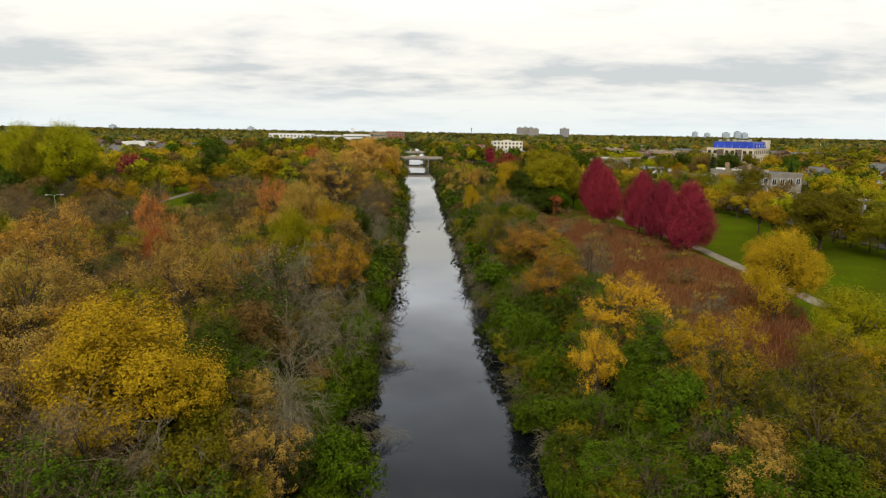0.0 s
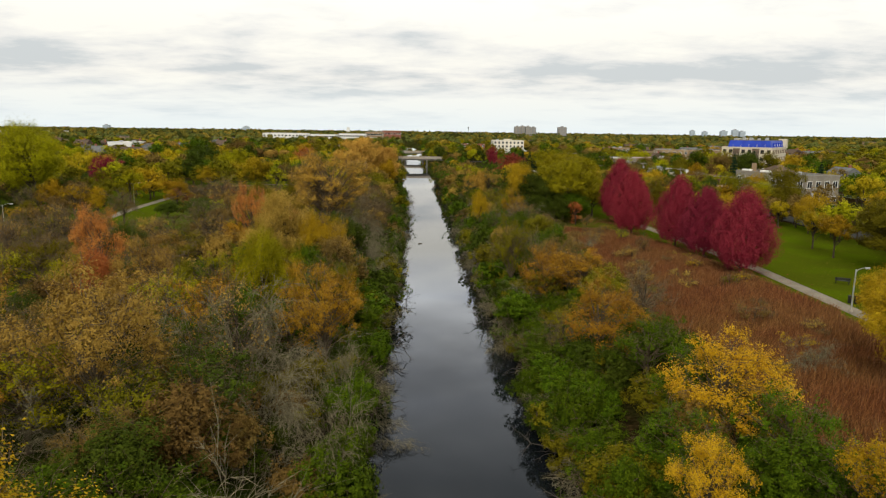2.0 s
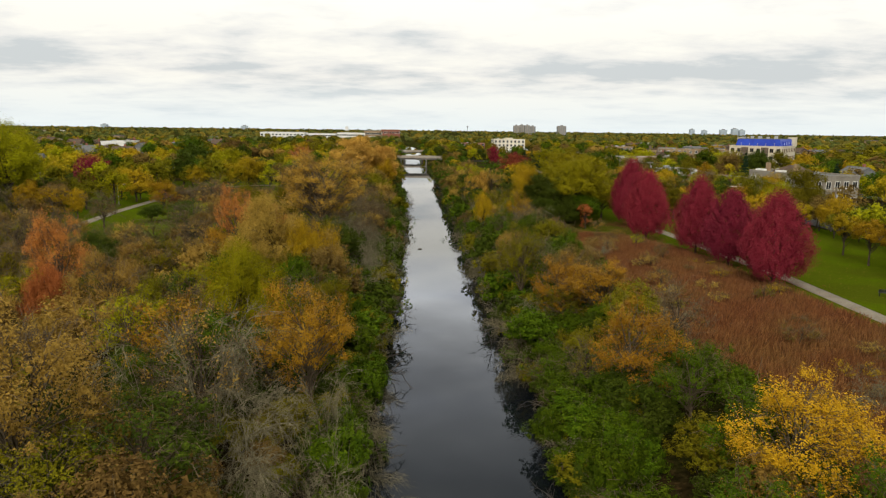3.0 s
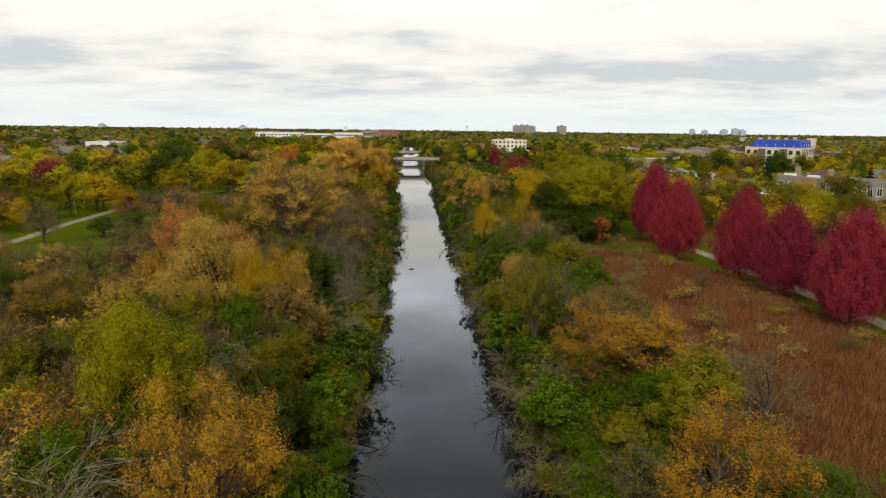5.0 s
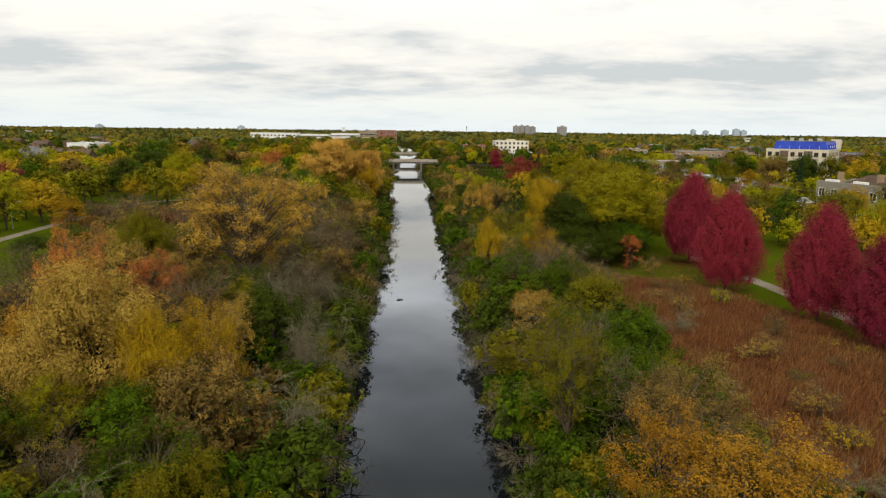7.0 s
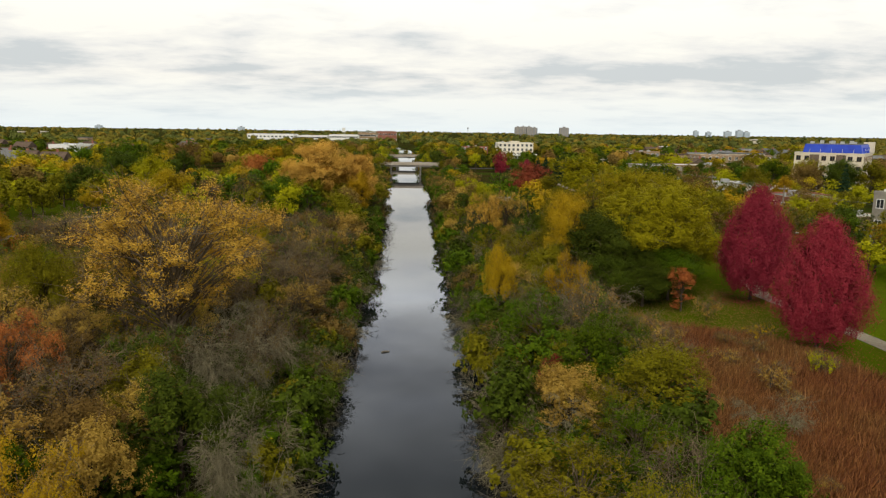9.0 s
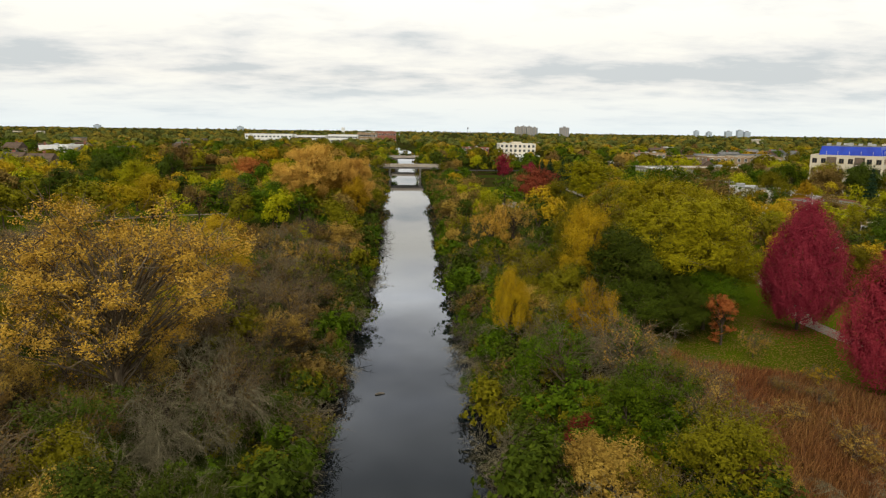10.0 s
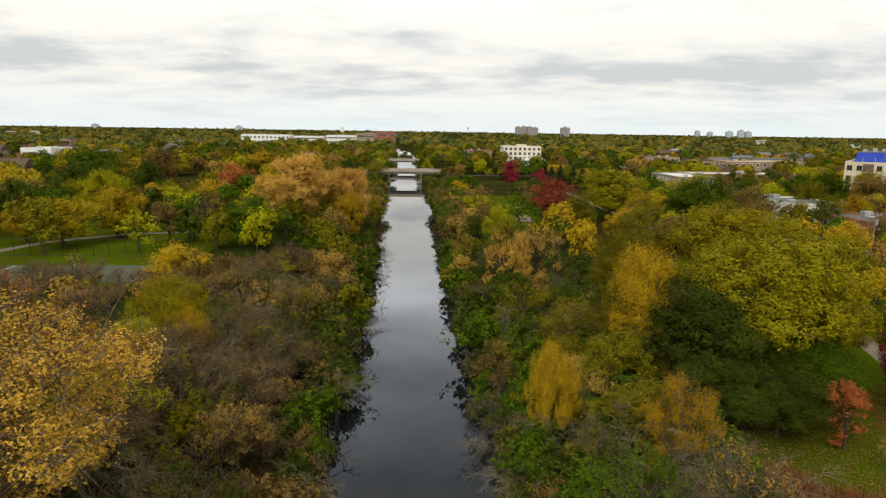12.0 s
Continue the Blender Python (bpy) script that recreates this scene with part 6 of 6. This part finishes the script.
for k in range(26):
    fy_ = 430 * (1500 / 430) ** fr.random()
    fx_ = (fy_ - 60) * math.tan(radians(fr.uniform(-36, 36)))
    if abs(fx_) < 40:
        continue
    fw, fd, fh = fr.uniform(9, 22), fr.uniform(9, 14), fr.uniform(5.5, 8.5)
    ob = thing("far_building", (fx_, fy_, 0), fr.uniform(-6, 6), fr.choice(("pale flat-roofed building among far trees", "low light-walled building among far trees")), "building", "buildings among the far trees")
    part("wall", boxed(0, fw, 0, fd, -0.3, fh), fr.choice((WHITE, CREAM, TANB, GREYSTONE, CREAM)), ob)
    part("roof", boxed(-0.3, fw + 0.3, -0.3, fd + 0.3, fh + 0.004, fh + 0.5), fr.choice((ROOFW, ROOFG, ROOFB)), ob)
    part("window_band", boxed(1.0, fw - 1.0, -0.08, 0.02, fh * 0.6, fh * 0.78), GLASS, ob)
    FOOTPRINTS.append((fx_ - 4, fx_ + fw + 4, fy_ - 22, fy_ + fd + 2))
KEEP_OUT = list(FOOTPRINTS)


tr_ = random.Random(83)
for x0, x1, yy, step in ((112, 160, 362, 6.5), (150, 190, 411, 7), (128, 144, 446, 6), (-232, -198, 468, 8), (96, 110, 258, 7)):
    x = x0
    while x < x1:
        plant("mid", x + tr_.uniform(-1.5, 1.5), yy + tr_.uniform(-2, 2), 0, tr_.uniform(7, 9.5), tr_.uniform(3.2, 4.2), tr_.choice(("olive", "gold", "lime", "green", "brown", "dark")), "street trees")
        x += step


def off_built(x, y):
    return (83 < x < 94) or (428 < y < 439 and x > 14) or any(a < x < b and c < y < d for a, b, c, d in KEEP_OUT)


made.append(fill(40, 50, 72, 172, 300, 0.7, ["far", "farsparse"], ["olive", "gold", "lime", "dark", "brown"], (6, 9), "", lambda x, y: off_built(x, y) or abs(x - 50) < 5 or (x > 58 and 185 < y < 235)))
made.append(fill(70, 68, 84, 60, 395, 0.75, ["far", "farsparse"], ["olive", "gold", "lime", "yellow", "green", "brown"], (5, 8.5), "", lambda x, y: off_built(x, y) or (y < 165 and x < 78) or 178 < y < 330))
made.append(fill(230, 94, 190, 60, 400, 0.8, ["far", "far", "farsparse"], ["olive", "gold", "lime", "dark", "green", "brown", "yellow", "lime"], (6, 10), "", off_built))
made.append(fill(130, -180, -100, 60, 400, 0.8, ["far", "far", "farsparse"], ["olive", "gold", "lime", "dark", "green", "lime", "yellow", "olive"], (7, 11.5), "", off_built))
print("planted", made, COUNT)
for x, y, h, r, c in ((16.5, 412, 5.6, 3.2, "olive"), (19.5, 404, 6.4, 3.4, "brown"), (23, 416, 6.8, 3.6, "tan")):
    plant("mid", x, y, ground_z(x, y), h, r, c, "bank trees by the bridge")
for x, y, h in ((52, 372, 8.5), (56, 368, 9), (60, 371, 9.5), (64.5, 367, 9), (68.5, 370, 8.5)):
    plant("spruce", x, y, 0, h, 3.8, "pine", "evergreens in a row")
grow_masses({"thicket": "dense autumn undergrowth along the channel", "woodland": "autumn trees of the park and streets"})


def clear(x, y):
    """Where no far tree stands."""
    s = x - river_shift(y)
    return (y < 900 and -9 < s < 13.5) or (380 < y < 429 and -28 < x < 36) or (438 < y < 533 and -26 < x < 26) or (y < 400 and -180 < x < 190) or off_built(x, y)


SLOTS = ["olive", "lime", "yellow", "gold", "green", "dark", "brown", "tan"]
WEIGHT = np.array([7, 4.2, 0.6, 0.8, 3.2, 2.8, 1.2, 0.4])
frng = np.random.default_rng(17)


def woods(name, count, d0, d1, leaves, leaf, label, slots, weight):
    cx, cy, out = 4.0, 80.0, []
    while len(out) < count:
        d = d0 * (d1 / d0) ** frng.uniform(0, 1)
        ang = radians(frng.uniform(-46, 46))
        x, y = cx + d * math.sin(ang), cy + d * math.cos(ang) - 50
        if clear(x, y):
            continue
        out.append((x, y, frng.uniform(6, 12), frng.uniform(3.6, 6.6), frng.choice(len(slots), p=np.array(weight) / sum(weight))))
    vs, ix = [], []
    for x, y, h, r, c in out:
        o = frng.normal(size=(leaves, 3))
        o[:, 2] = o[:, 2] * 0.7 + 0.45
        o /= np.linalg.norm(o, axis=1)[:, None]
        lump = 0.8 + 0.2 * np.sin(o[:, 0] * 5 + x) * np.cos(o[:, 1] * 5 + y) + frng.uniform(-0.16, 0.06, leaves)
        p = o * lump[:, None] * np.array([r, r, h * 0.42]) + np.array([x, y, h * 0.58])
        v = leaf_tris(frng, p, o, leaf * r / 5, 0.9, 0.25, 0.16)
        vs.append(v)
        ix.append(np.full(leaves, c))
    v = np.concatenate(vs)
    me = mesh_np(name, v, np.arange(len(v)).reshape(-1, 3), [LEAF[k] for k in slots], np.concatenate(ix))
    return tagged(new(name, me), label, "woods", kind="stuff")


woods("suburban_woods", 1500, 200, 750, 340, 1.02, "autumn trees between the houses", SLOTS, WEIGHT)
# the leaf colours here have the haze of distance mixed in
woods("far_woods", 3200, 600, 4300, 120, 2.2, "far autumn woods to the rim of the plain", ["haze_olive", "haze_green", "haze_gold"], [5, 4, 1.2])
